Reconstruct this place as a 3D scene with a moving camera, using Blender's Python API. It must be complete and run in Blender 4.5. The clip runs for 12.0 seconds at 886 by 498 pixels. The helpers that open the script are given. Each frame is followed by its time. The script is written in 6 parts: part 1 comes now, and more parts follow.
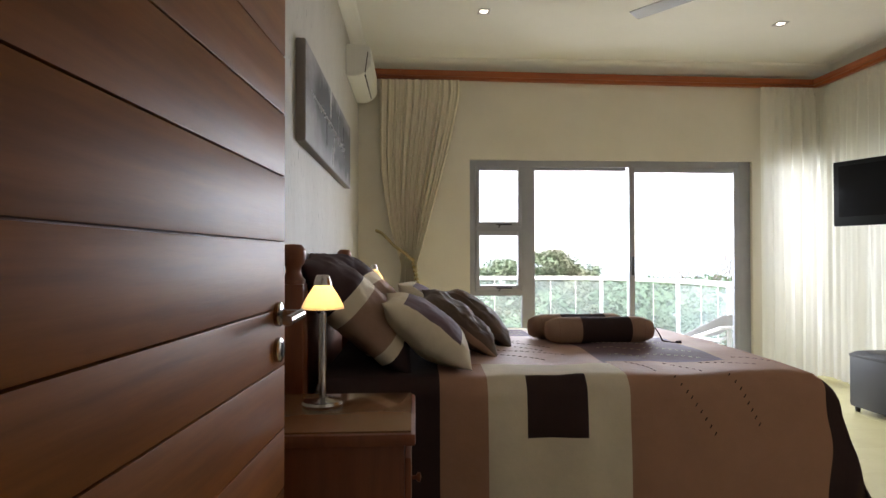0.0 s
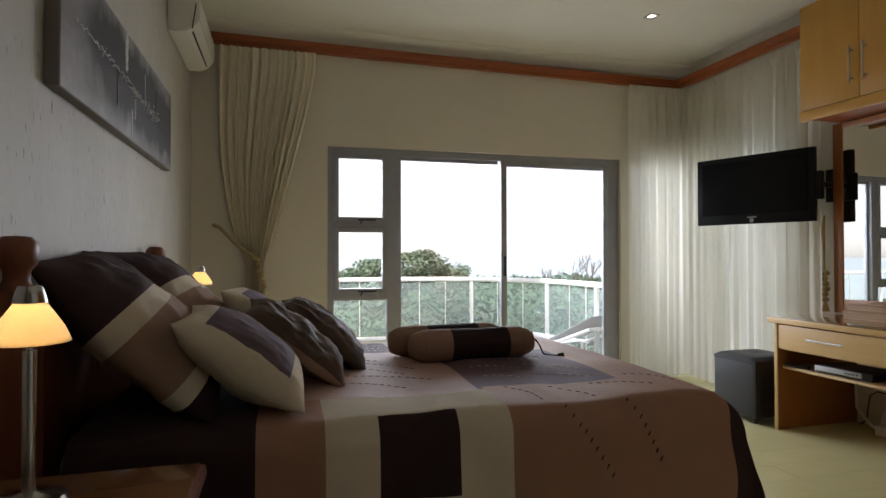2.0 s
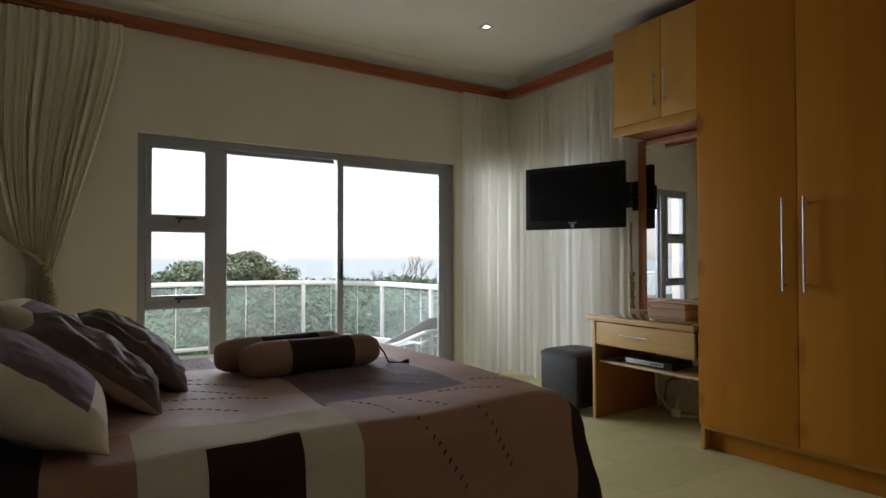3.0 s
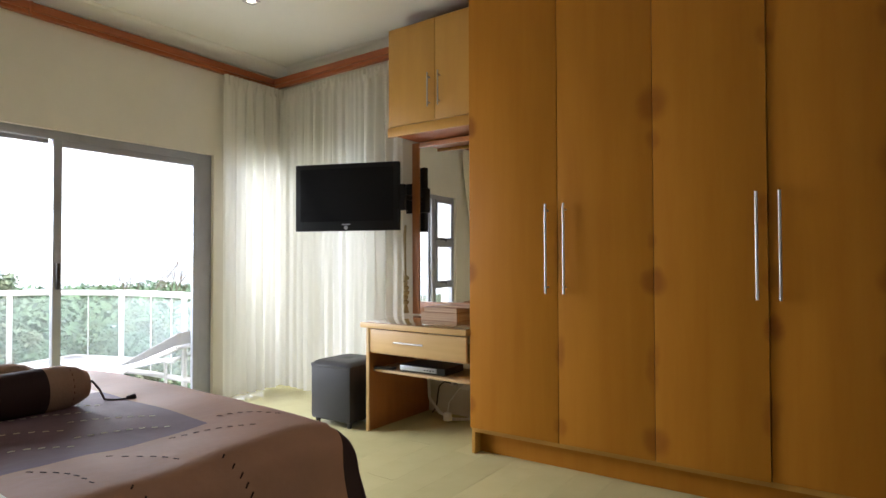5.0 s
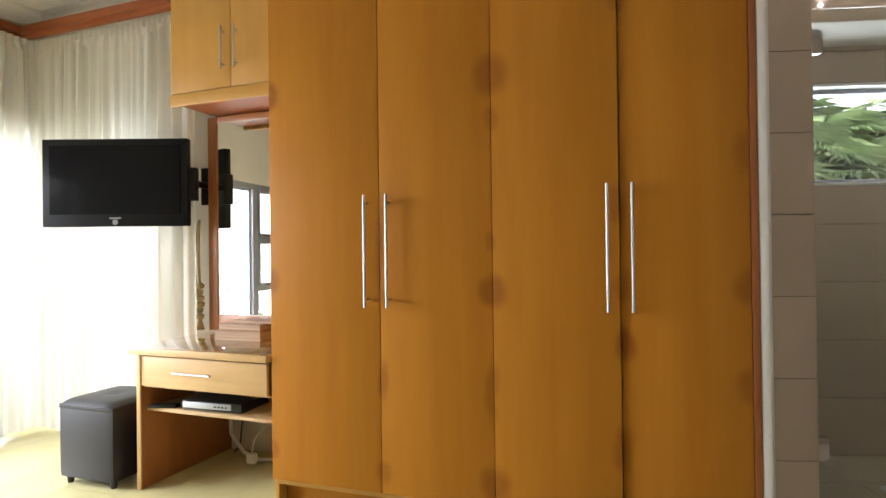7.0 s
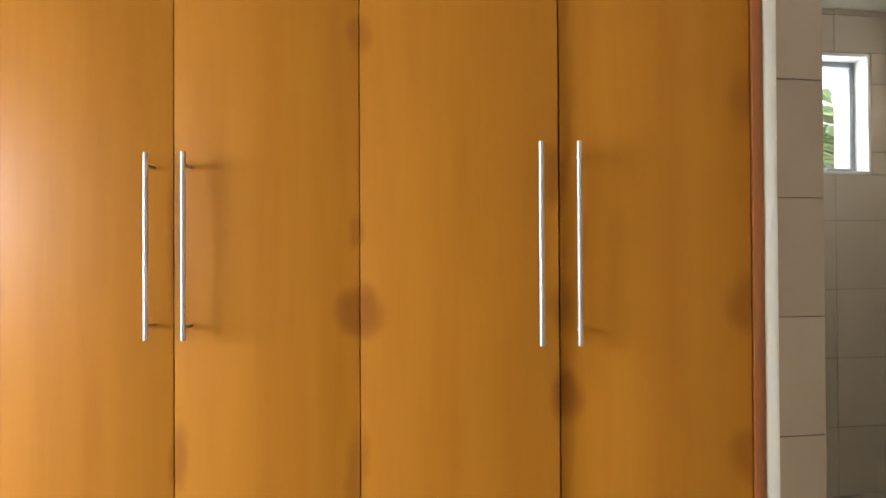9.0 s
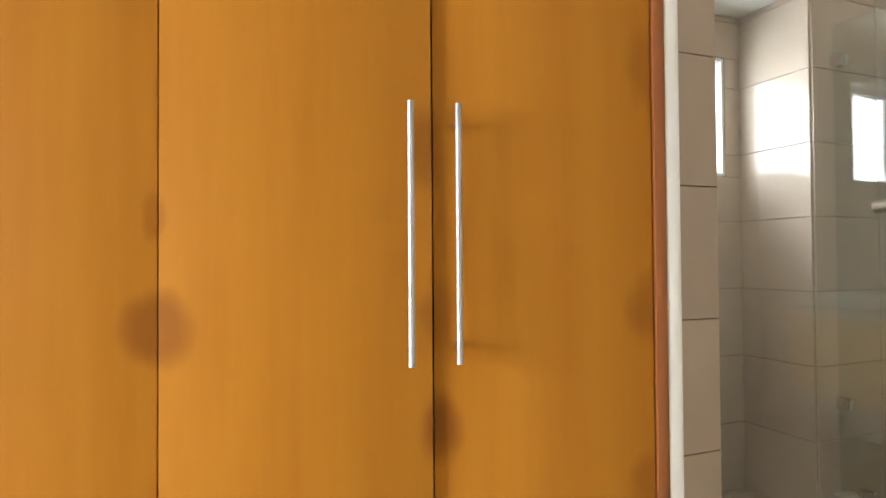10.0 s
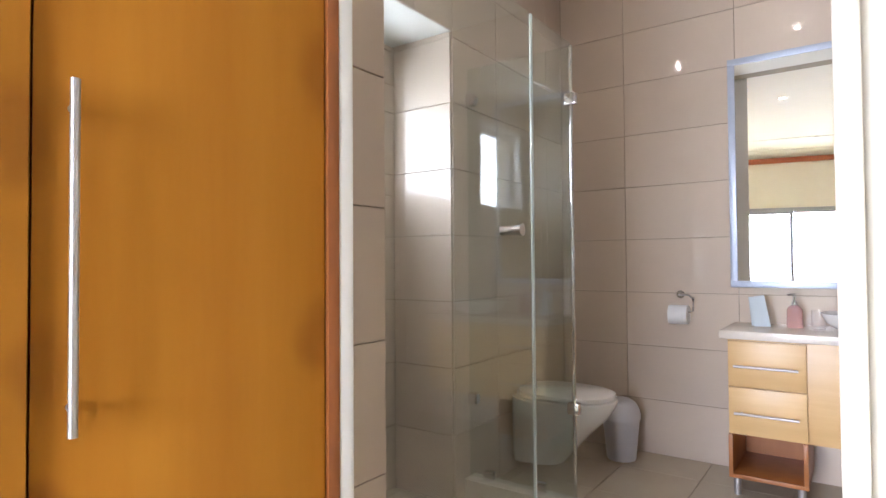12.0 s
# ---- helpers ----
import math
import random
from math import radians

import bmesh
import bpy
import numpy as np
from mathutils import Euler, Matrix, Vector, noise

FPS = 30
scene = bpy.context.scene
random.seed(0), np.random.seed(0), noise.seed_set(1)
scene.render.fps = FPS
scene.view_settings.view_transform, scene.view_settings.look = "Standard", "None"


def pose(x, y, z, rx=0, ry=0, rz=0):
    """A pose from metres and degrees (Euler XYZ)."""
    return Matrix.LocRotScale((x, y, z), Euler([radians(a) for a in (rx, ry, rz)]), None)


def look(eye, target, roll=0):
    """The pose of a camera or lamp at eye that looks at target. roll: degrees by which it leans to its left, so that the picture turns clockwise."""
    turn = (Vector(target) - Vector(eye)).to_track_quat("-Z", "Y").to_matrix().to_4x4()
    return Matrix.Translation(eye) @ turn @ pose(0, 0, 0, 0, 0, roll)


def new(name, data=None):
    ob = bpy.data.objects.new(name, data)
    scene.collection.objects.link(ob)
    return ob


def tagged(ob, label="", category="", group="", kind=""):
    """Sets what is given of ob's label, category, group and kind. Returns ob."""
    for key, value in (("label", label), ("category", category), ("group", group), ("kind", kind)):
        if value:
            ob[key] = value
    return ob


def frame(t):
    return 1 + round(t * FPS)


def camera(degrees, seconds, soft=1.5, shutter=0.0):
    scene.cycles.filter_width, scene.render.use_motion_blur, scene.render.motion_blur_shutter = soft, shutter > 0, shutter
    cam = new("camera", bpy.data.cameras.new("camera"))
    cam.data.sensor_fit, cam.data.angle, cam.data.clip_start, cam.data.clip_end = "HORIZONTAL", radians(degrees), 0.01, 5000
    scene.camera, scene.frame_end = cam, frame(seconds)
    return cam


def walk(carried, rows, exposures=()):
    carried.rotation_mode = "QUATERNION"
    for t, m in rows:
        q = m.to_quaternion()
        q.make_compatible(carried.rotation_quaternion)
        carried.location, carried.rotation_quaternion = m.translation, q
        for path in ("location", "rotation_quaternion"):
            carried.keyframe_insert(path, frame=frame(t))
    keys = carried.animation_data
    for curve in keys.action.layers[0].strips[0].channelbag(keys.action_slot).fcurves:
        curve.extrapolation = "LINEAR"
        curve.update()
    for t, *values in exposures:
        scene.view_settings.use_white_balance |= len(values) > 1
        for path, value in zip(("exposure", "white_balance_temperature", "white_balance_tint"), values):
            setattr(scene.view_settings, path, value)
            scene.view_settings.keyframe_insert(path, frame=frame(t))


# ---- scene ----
cam = camera(74.8, 12.0)
PATH = [
    (0, (0.373, 0.327, 1.16), (0.474, 2.324, 1.187), -0.1),
    (0.5, (0.402, 0.52, 1.162), (0.566, 2.513, 1.187), -0.0),
    (1, (0.457, 0.696, 1.162), (0.718, 2.678, 1.187), -0.0),
    (1.5, (0.507, 0.826, 1.155), (0.871, 2.792, 1.183), -0.0),
    (2, (0.539, 0.91, 1.157), (1.075, 2.837, 1.183), -0.1),
    (2.5, (0.543, 0.999, 1.172), (1.331, 2.837, 1.192), -0.0),
    (3, (0.538, 1.064, 1.163), (1.605, 2.755, 1.195), -0.1),
    (3.2, (0.56, 1.092, 1.171), (1.709, 2.729, 1.2), -0.2),
    (5, (0.773, 1.295, 1.17), (2.397, 2.461, 1.21), -0.2),
    (5.5, (0.846, 1.34, 1.182), (2.574, 2.345, 1.22), -0.3),
    (6, (1.015, 1.377, 1.181), (2.814, 2.248, 1.217), -0.5),
    (6.5, (1.217, 1.404, 1.217), (3.055, 2.192, 1.237), -0.7),
    (7, (1.442, 1.48, 1.22), (3.313, 2.185, 1.235), -0.7),
    (7.2, (1.484, 1.521, 1.23), (3.376, 2.17, 1.244), -0.5),
    (9, (2.317, 1.694, 1.21), (4.293, 2.001, 1.226), -0.3),
    (9.5, (2.492, 1.721, 1.198), (4.49, 1.788, 1.215), -0.2),
    (10, (2.66, 1.708, 1.185), (4.652, 1.534, 1.22), -0.4),
    (10.5, (2.753, 1.683, 1.194), (4.699, 1.223, 1.232), -0.4),
    (11, (2.82, 1.664, 1.209), (4.655, 0.87, 1.246), -0.4),
    (11.5, (2.821, 1.667, 1.214), (4.527, 0.623, 1.255), -0.5),
    (12, (2.811, 1.673, 1.222), (4.385, 0.441, 1.269), -0.4),
]
walk(cam, [(t, look(eye, target, roll)) for t, eye, target, roll in PATH],
     exposures=[(0, 1.59, 6400, 15), (1.5, 1.0, 6400, 15), (2.5, 0.46, 6400, 14), (3.2, 0.28, 6400, 14), (4.8, 1.47, 6300, 15), (5.5, 1.67, 6400, 15), (6.5, 2.12, 6500, 15),
                (9, 2.85, 6550, 14), (10.5, 3.27, 6350, 16), (12, 3.24, 6000, 20)])

# ---------------------------------------------------------------- light
world = bpy.data.worlds.new("sky")
scene.world = world
world.use_nodes = True
wn, wl = world.node_tree.nodes, world.node_tree.links
sky = wn.new("ShaderNodeTexSky")
sky.sky_type = "NISHITA"
sky.sun_disc = False
sky.sun_elevation, sky.sun_rotation = radians(45), radians(199)
sky.dust_density, sky.air_density = 0.6, 1.0
pale = wn.new("ShaderNodeHueSaturation")
pale.inputs["Saturation"].default_value = 0.25
wl.new(sky.outputs[0], pale.inputs["Color"])
wl.new(pale.outputs[0], wn["Background"].inputs[0])
wn["Background"].inputs[1].default_value = 0.15

sun = new("sun", bpy.data.lights.new("sun", "SUN"))
sun.data.energy, sun.data.angle, sun.data.color = 3.2, radians(12), (1.0, 0.96, 0.9)
sun.matrix_world = look((-4, -14, 20), (3, 6, 0))


def window_light(name, eye, target, w, h, energy, color=(0.87, 0.93, 1.0)):
    """Stands in for the sky's light in a window opening."""
    ob = new(name, bpy.data.lights.new(name, "AREA"))
    ob.data.shape, ob.data.size, ob.data.size_y, ob.data.energy, ob.data.color = "RECTANGLE", w, h, energy, color
    ob.matrix_world = look(eye, target)
    return ob


window_light("sky_light_balcony", (2.26, 7.0, 2.1), (2.26, 3.0, 0.45), 2.9, 2.6, 140)
window_light("sky_light_side", (5.7, 4.75, 1.5), (0, 5.25, -0.6), 3.2, 3.0, 21)
window_light("sky_light_corner", (4.04, 6.42, 1.3), (4.04, 0, -0.8), 1.4, 2.4, 4.5)


def lamp_light(name, at, energy, color, size=0.03):
    ob = new(name, bpy.data.lights.new(name, "POINT"))
    ob.data.energy, ob.data.color, ob.data.shadow_soft_size = energy, color, size
    ob.location = at
    return ob

# ---------------------------------------------------------------- materials
def material(name, base, rough=0.6, metal=0.0, spread=0.0, scale=6.0, stretch=(1, 1, 1), bump=0.0, bump_scale=60.0, second=None,
             coat=0.0, transmission=0.0, emission=0.0, random_value=0.0, sheen=0.0, spec=0.5):
    """A node material with a slow stain and a fine grain: second is the colour that base drifts to."""
    m = bpy.data.materials.new(name)
    m.use_nodes = True
    n, l = m.node_tree.nodes, m.node_tree.links
    b = n["Principled BSDF"]
    b.inputs["Base Color"].default_value = (*base, 1)
    b.inputs["Roughness"].default_value = rough
    b.inputs["Metallic"].default_value = metal
    b.inputs["Specular IOR Level"].default_value = spec
    b.inputs["Coat Weight"].default_value = coat
    b.inputs["Transmission Weight"].default_value = transmission
    b.inputs["Sheen Weight"].default_value = sheen
    if emission:
        b.inputs["Emission Color"].default_value = (*base, 1)
        b.inputs["Emission Strength"].default_value = emission
    tc = n.new("ShaderNodeTexCoord")
    mp = n.new("ShaderNodeMapping")
    mp.inputs["Scale"].default_value = stretch
    l.new(tc.outputs["Object"], mp.inputs["Vector"])
    last = None
    if spread or second:
        second = second or tuple(c * (1 - spread) for c in base)
        big = n.new("ShaderNodeTexNoise")
        big.inputs["Scale"].default_value, big.inputs["Detail"].default_value, big.inputs["Roughness"].default_value = scale, 6, 0.65
        l.new(mp.outputs[0], big.inputs["Vector"])
        ramp = n.new("ShaderNodeMapRange")
        ramp.inputs["From Min"].default_value, ramp.inputs["From Max"].default_value = 0.32, 0.68
        l.new(big.outputs["Fac"], ramp.inputs["Value"])
        mix = n.new("ShaderNodeMix")
        mix.data_type = "RGBA"
        mix.inputs["A"].default_value, mix.inputs["B"].default_value = (*base, 1), (*second, 1)
        l.new(ramp.outputs[0], mix.inputs["Factor"])
        last = mix.outputs["Result"]
    if random_value:
        info = n.new("ShaderNodeObjectInfo")
        rr = n.new("ShaderNodeMapRange")
        rr.inputs["To Min"].default_value, rr.inputs["To Max"].default_value = 1 - random_value, 1 + random_value
        l.new(info.outputs["Random"], rr.inputs["Value"])
        hs = n.new("ShaderNodeHueSaturation")
        hs.inputs["Color"].default_value = (*base, 1)
        l.new(rr.outputs[0], hs.inputs["Value"])
        if last:
            l.new(last, hs.inputs["Color"])
        last = hs.outputs[0]
    if last:
        l.new(last, b.inputs["Base Color"])
    if bump:
        fine = n.new("ShaderNodeTexNoise")
        fine.inputs["Scale"].default_value, fine.inputs["Detail"].default_value = bump_scale, 5
        l.new(mp.outputs[0], fine.inputs["Vector"])
        bp = n.new("ShaderNodeBump")
        bp.inputs["Strength"].default_value, bp.inputs["Distance"].default_value = bump, 0.004
        l.new(fine.outputs["Fac"], bp.inputs["Height"])
        l.new(bp.outputs[0], b.inputs["Normal"])
    return m


def veneer_material():
    """Orange maple veneer: upright grain, and round dark patches of worn varnish along the door edges."""
    m = material("maple_veneer", (0.44, 0.182, 0.019), 0.46, second=(0.395, 0.152, 0.015), scale=2.0, stretch=(5, 5, 0.4), bump=0.03, bump_scale=40, spec=0.11)
    n, l = m.node_tree.nodes, m.node_tree.links
    b = n["Principled BSDF"]
    grain = b.inputs["Base Color"].links[0].from_socket
    tc, wob, add = n.new("ShaderNodeTexCoord"), n.new("ShaderNodeTexNoise"), n.new("ShaderNodeVectorMath")
    wob.inputs["Scale"].default_value = 9
    add.operation = "MULTIPLY_ADD"
    add.inputs[1].default_value = (0.05, 0.05, 0.05)
    l.new(tc.outputs["Object"], wob.inputs["Vector"])
    l.new(wob.outputs["Color"], add.inputs[0]), l.new(tc.outputs["Object"], add.inputs[2])
    total = None
    for x, z, r, tall, deep in ((1.088, 1.96, 0.10, 1.2, 0.6), (1.088, 1.06, 0.085, 1.0, 0.7), (1.09, 1.78, 0.05, 1.2, 0.4), (1.082, 0.64, 0.04, 4.5, 0.4), (1.09, 0.26, 0.09, 1.1, 0.6),
                                (1.075, 1.27, 0.03, 2.0, 0.4), (1.585, 1.40, 0.05, 2.2, 0.45), (1.612, 0.86, 0.05, 1.8, 0.8), (1.60, 0.45, 0.05, 2.6, 0.5), (1.61, 1.08, 0.05, 1.8, 0.4),
                                (2.052, 1.08, 0.08, 1.2, 0.5), (2.052, 1.58, 0.07, 1.6, 0.4), (2.052, 0.72, 0.07, 1.4, 0.5), (2.05, 2.2, 0.06, 1.3, 0.4), (0.0, 1.10, 0.07, 1.2, 0.6),
                                (0.0, 1.98, 0.07, 1.3, 0.7), (0.0, 0.30, 0.06, 1.2, 0.5), (0.588, 0.66, 0.04, 3.0, 0.5), (0.572, 1.25, 0.03, 8.0, 0.35), (0.582, 0.25, 0.05, 1.4, 0.4), (1.59, 2.2, 0.05, 1.3, 0.4)):
        away, rng_node = n.new("ShaderNodeVectorMath"), n.new("ShaderNodeMapRange")
        away.operation = "SUBTRACT"
        away.inputs[1].default_value = (x + 0.025, 0.0, z + 0.025)
        flat = n.new("ShaderNodeVectorMath")
        flat.operation = "MULTIPLY"
        flat.inputs[1].default_value = (1, 0, 1 / tall)
        size = n.new("ShaderNodeVectorMath")
        size.operation = "LENGTH"
        l.new(add.outputs[0], away.inputs[0]), l.new(away.outputs[0], flat.inputs[0]), l.new(flat.outputs[0], size.inputs[0])
        rng_node.interpolation_type = "SMOOTHSTEP"
        for k, v in (("From Min", r * 0.35), ("From Max", r), ("To Min", deep), ("To Max", 0.0)):
            rng_node.inputs[k].default_value = v
        l.new(size.outputs["Value"], rng_node.inputs["Value"])
        if total:
            mx = n.new("ShaderNodeMath")
            mx.operation = "MAXIMUM"
            l.new(total, mx.inputs[0]), l.new(rng_node.outputs[0], mx.inputs[1])
            total = mx.outputs[0]
        else:
            total = rng_node.outputs[0]
    mix = n.new("ShaderNodeMix")
    mix.data_type = "RGBA"
    mix.inputs["B"].default_value = (0.22, 0.068, 0.012, 1)
    l.new(total, mix.inputs["Factor"]), l.new(grain, mix.inputs["A"])
    l.new(mix.outputs["Result"], b.inputs["Base Color"])
    return m


M = {}
M["wall"] = material("cream_plaster", (0.70, 0.66, 0.57), 0.75, second=(0.65, 0.61, 0.52), scale=1.4, bump=0.12, bump_scale=30)
M["wall_rough"] = material("rough_plaster", (0.55, 0.525, 0.48), 0.62, second=(0.48, 0.455, 0.41), scale=2.2, bump=0.9, bump_scale=17, stretch=(1, 1.5, 0.8))


def pitted(m):
    """Adds sparse dark upright pits to a plaster, by base colour alone."""
    n, l = m.node_tree.nodes, m.node_tree.links
    b = n["Principled BSDF"]
    plain = b.inputs["Base Color"].links[0].from_socket
    tc, marks = n.new("ShaderNodeTexCoord"), []
    for stretch, low, high in (((1, 85, 17), 0.645, 0.70), ((1, 2.2, 1.6), 0.38, 0.56)):
        mp, nz, rg = n.new("ShaderNodeMapping"), n.new("ShaderNodeTexNoise"), n.new("ShaderNodeMapRange")
        mp.inputs["Scale"].default_value = stretch
        nz.inputs["Scale"].default_value, nz.inputs["Detail"].default_value = 1.0, 3
        rg.inputs["From Min"].default_value, rg.inputs["From Max"].default_value = low, high
        l.new(tc.outputs["Object"], mp.inputs["Vector"]), l.new(mp.outputs[0], nz.inputs["Vector"]), l.new(nz.outputs["Fac"], rg.inputs["Value"])
        marks.append(rg.outputs[0])
    both, mix = n.new("ShaderNodeMath"), n.new("ShaderNodeMix")
    both.operation, mix.data_type = "MULTIPLY", "RGBA"
    mix.inputs["B"].default_value = (0.18, 0.165, 0.15, 1)
    l.new(marks[0], both.inputs[0]), l.new(marks[1], both.inputs[1])
    l.new(both.outputs[0], mix.inputs["Factor"]), l.new(plain, mix.inputs["A"])
    l.new(mix.outputs["Result"], b.inputs["Base Color"])


pitted(M["wall_rough"])
M["ceiling"] = material("white_ceiling", (0.78, 0.76, 0.70), 0.8, spread=0.05, scale=1.2, bump=0.04)
M["floor"] = material("pale_floor", (0.61, 0.555, 0.29), 0.2, second=(0.55, 0.50, 0.25), scale=2.5, stretch=(1, 1, 1), bump=0.02, bump_scale=20, random_value=0.05)
M["red_wood"] = material("red_timber", (0.36, 0.105, 0.03), 0.4, second=(0.27, 0.066, 0.018), scale=5, stretch=(0.4, 0.4, 6), bump=0.08)
M["door_wood"] = material("varnished_hardwood", (0.28, 0.096, 0.018), 0.46, second=(0.17, 0.054, 0.011), scale=2.6, stretch=(0.6, 7, 8), bump=0.10, bump_scale=13, random_value=0.09, spec=0.14)
M["bed_wood"] = material("bed_timber", (0.22, 0.065, 0.024), 0.42, second=(0.15, 0.04, 0.015), scale=5, stretch=(5, 5, 0.5), bump=0.08)
M["veneer"] = veneer_material()
M["maple"] = material("maple_board", (0.65, 0.43, 0.19), 0.36, second=(0.59, 0.37, 0.15), scale=3, stretch=(0.5, 0.5, 7), bump=0.02)
M["maple_door"] = material("maple_door", (0.50, 0.262, 0.047), 0.4, second=(0.45, 0.225, 0.038), scale=3, stretch=(4, 4, 0.5), bump=0.02)
M["grey_alu"] = material("grey_aluminium", (0.34, 0.35, 0.39), 0.42, 0.3, spread=0.1, bump=0.02)
M["steel"] = material("brushed_steel", (0.52, 0.50, 0.49), 0.48, 1.0, spread=0.03, scale=30, stretch=(1, 1, 0.1))
M["polished_steel"] = material("polished_steel", (0.50, 0.48, 0.47), 0.2, 1.0, spread=0.04)
M["chrome"] = material("chrome", (0.75, 0.75, 0.76), 0.1, 1.0)
M["white_plastic"] = material("white_plastic", (0.78, 0.77, 0.72), 0.4, spread=0.04)
M["white_paint"] = material("white_paint", (0.8, 0.79, 0.76), 0.45, spread=0.05, bump=0.03)
M["black_plastic"] = material("black_plastic", (0.012, 0.012, 0.013), 0.3, spread=0.2)
M["tv_case"] = material("tv_casing", (0.010, 0.010, 0.011), 0.32, spread=0.2, spec=0.15)
M["screen"] = material("dark_screen", (0.010, 0.010, 0.011), 0.08, spread=0.1, spec=0.08)
M["black_leather"] = material("black_leather", (0.016, 0.016, 0.020), 0.5, spread=0.3, scale=4, bump=0.25, bump_scale=140)
M["rope"] = material("rope", (0.46, 0.37, 0.18), 0.9, spread=0.3, scale=60, bump=0.6, bump_scale=120)
M["cream_cloth"] = material("cream_cotton", (0.66, 0.57, 0.43), 0.85, spread=0.1, bump=0.5, bump_scale=22, stretch=(1, 1.8, 1), spec=0.25)
M["tan_cloth"] = material("tan_cotton", (0.50, 0.325, 0.27), 0.62, spread=0.12, bump=0.5, bump_scale=22, stretch=(1, 1.8, 1), spec=0.35)
M["brown_cloth"] = material("brown_cotton", (0.37, 0.195, 0.122), 0.66, spread=0.12, bump=0.5, bump_scale=22, stretch=(1, 1.8, 1), spec=0.3)
M["mauve_cloth"] = material("mauve_cotton", (0.155, 0.092, 0.112), 0.7, spread=0.15, bump=0.5, bump_scale=22, stretch=(1, 1.8, 1), spec=0.2)
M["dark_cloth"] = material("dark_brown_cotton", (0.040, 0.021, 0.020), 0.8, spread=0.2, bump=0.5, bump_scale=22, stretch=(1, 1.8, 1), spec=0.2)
M["taupe_satin"] = material("taupe_satin", (0.112, 0.070, 0.050), 0.66, spread=0.25, scale=5, bump=0.3, bump_scale=60, spec=0.25)
M["tile"] = material("beige_tile", (0.60, 0.50, 0.41), 0.03, spread=0.05, scale=2, bump=0.006, bump_scale=5, random_value=0.03, spec=0.34)
M["tile_floor"] = material("floor_tile", (0.50, 0.43, 0.33), 0.16, spread=0.08, scale=3, bump=0.01, random_value=0.03)
M["grout"] = material("grout", (0.38, 0.33, 0.26), 0.9, spread=0.2)
M["ceramic"] = material("white_ceramic", (0.80, 0.79, 0.77), 0.12, spread=0.02)
M["stone_top"] = material("cream_stone", (0.68, 0.61, 0.52), 0.2, spread=0.1, scale=20)
M["mirror"] = material("mirror_glass", (0.86, 0.87, 0.86), 0.01, 1.0)
M["paper"] = material("white_paper", (0.82, 0.82, 0.82), 0.9, spread=0.04, bump=0.1)
M["card"] = material("pale_card", (0.55, 0.62, 0.66), 0.6, spread=0.05)
M["pink"] = material("pink_soap", (0.82, 0.52, 0.50), 0.15, spread=0.08, transmission=0.75)
M["canvas_side"] = material("grey_canvas", (0.24, 0.21, 0.19), 0.85, spread=0.1, bump=0.2, bump_scale=200)
M["brass"] = material("brass", (0.55, 0.36, 0.14), 0.3, 1.0, spread=0.1)
M["book_paper"] = material("book_pages", (0.58, 0.43, 0.29), 0.9, second=(0.34, 0.21, 0.13), scale=3, stretch=(1, 1, 60))
M["book_cover"] = material("book_cover", (0.40, 0.23, 0.12), 0.6, second=(0.26, 0.14, 0.08), scale=9, stretch=(1, 1, 8))
M["silver"] = material("silver_plastic", (0.42, 0.44, 0.48), 0.35, 0.6, spread=0.08)
M["black_wire"] = material("black_wire", (0.02, 0.02, 0.02), 0.5, spread=0.2)
M["leaf"] = material("leaf", (0.085, 0.165, 0.085), 0.6, second=(0.13, 0.215, 0.12), scale=0.9, random_value=0.25)
M["leaf_dark"] = material("dark_leaf", (0.105, 0.185, 0.105), 0.6, second=(0.20, 0.20, 0.13), scale=0.7, random_value=0.25)
M["dry_palm"] = material("dry_palm_leaf", (0.62, 0.57, 0.45), 0.7, second=(0.36, 0.30, 0.20), scale=4, random_value=0.2)
M["palm"] = material("palm_leaf", (0.16, 0.25, 0.10), 0.35, second=(0.32, 0.38, 0.22), scale=3, random_value=0.2)
M["bark"] = material("bark", (0.13, 0.10, 0.08), 0.9, spread=0.4, scale=8, bump=0.5)
M["ground"] = material("grass_ground", (0.05, 0.085, 0.035), 0.95, second=(0.08, 0.10, 0.05), scale=0.3, bump=0.3, bump_scale=4)
M["sea"] = material("sea_water", (0.48, 0.60, 0.66), 0.3, spread=0.1, scale=0.02, bump=0.3, bump_scale=0.5)
M["slab"] = material("balcony_tiles", (0.72, 0.70, 0.66), 0.5, spread=0.1, scale=2, bump=0.05)


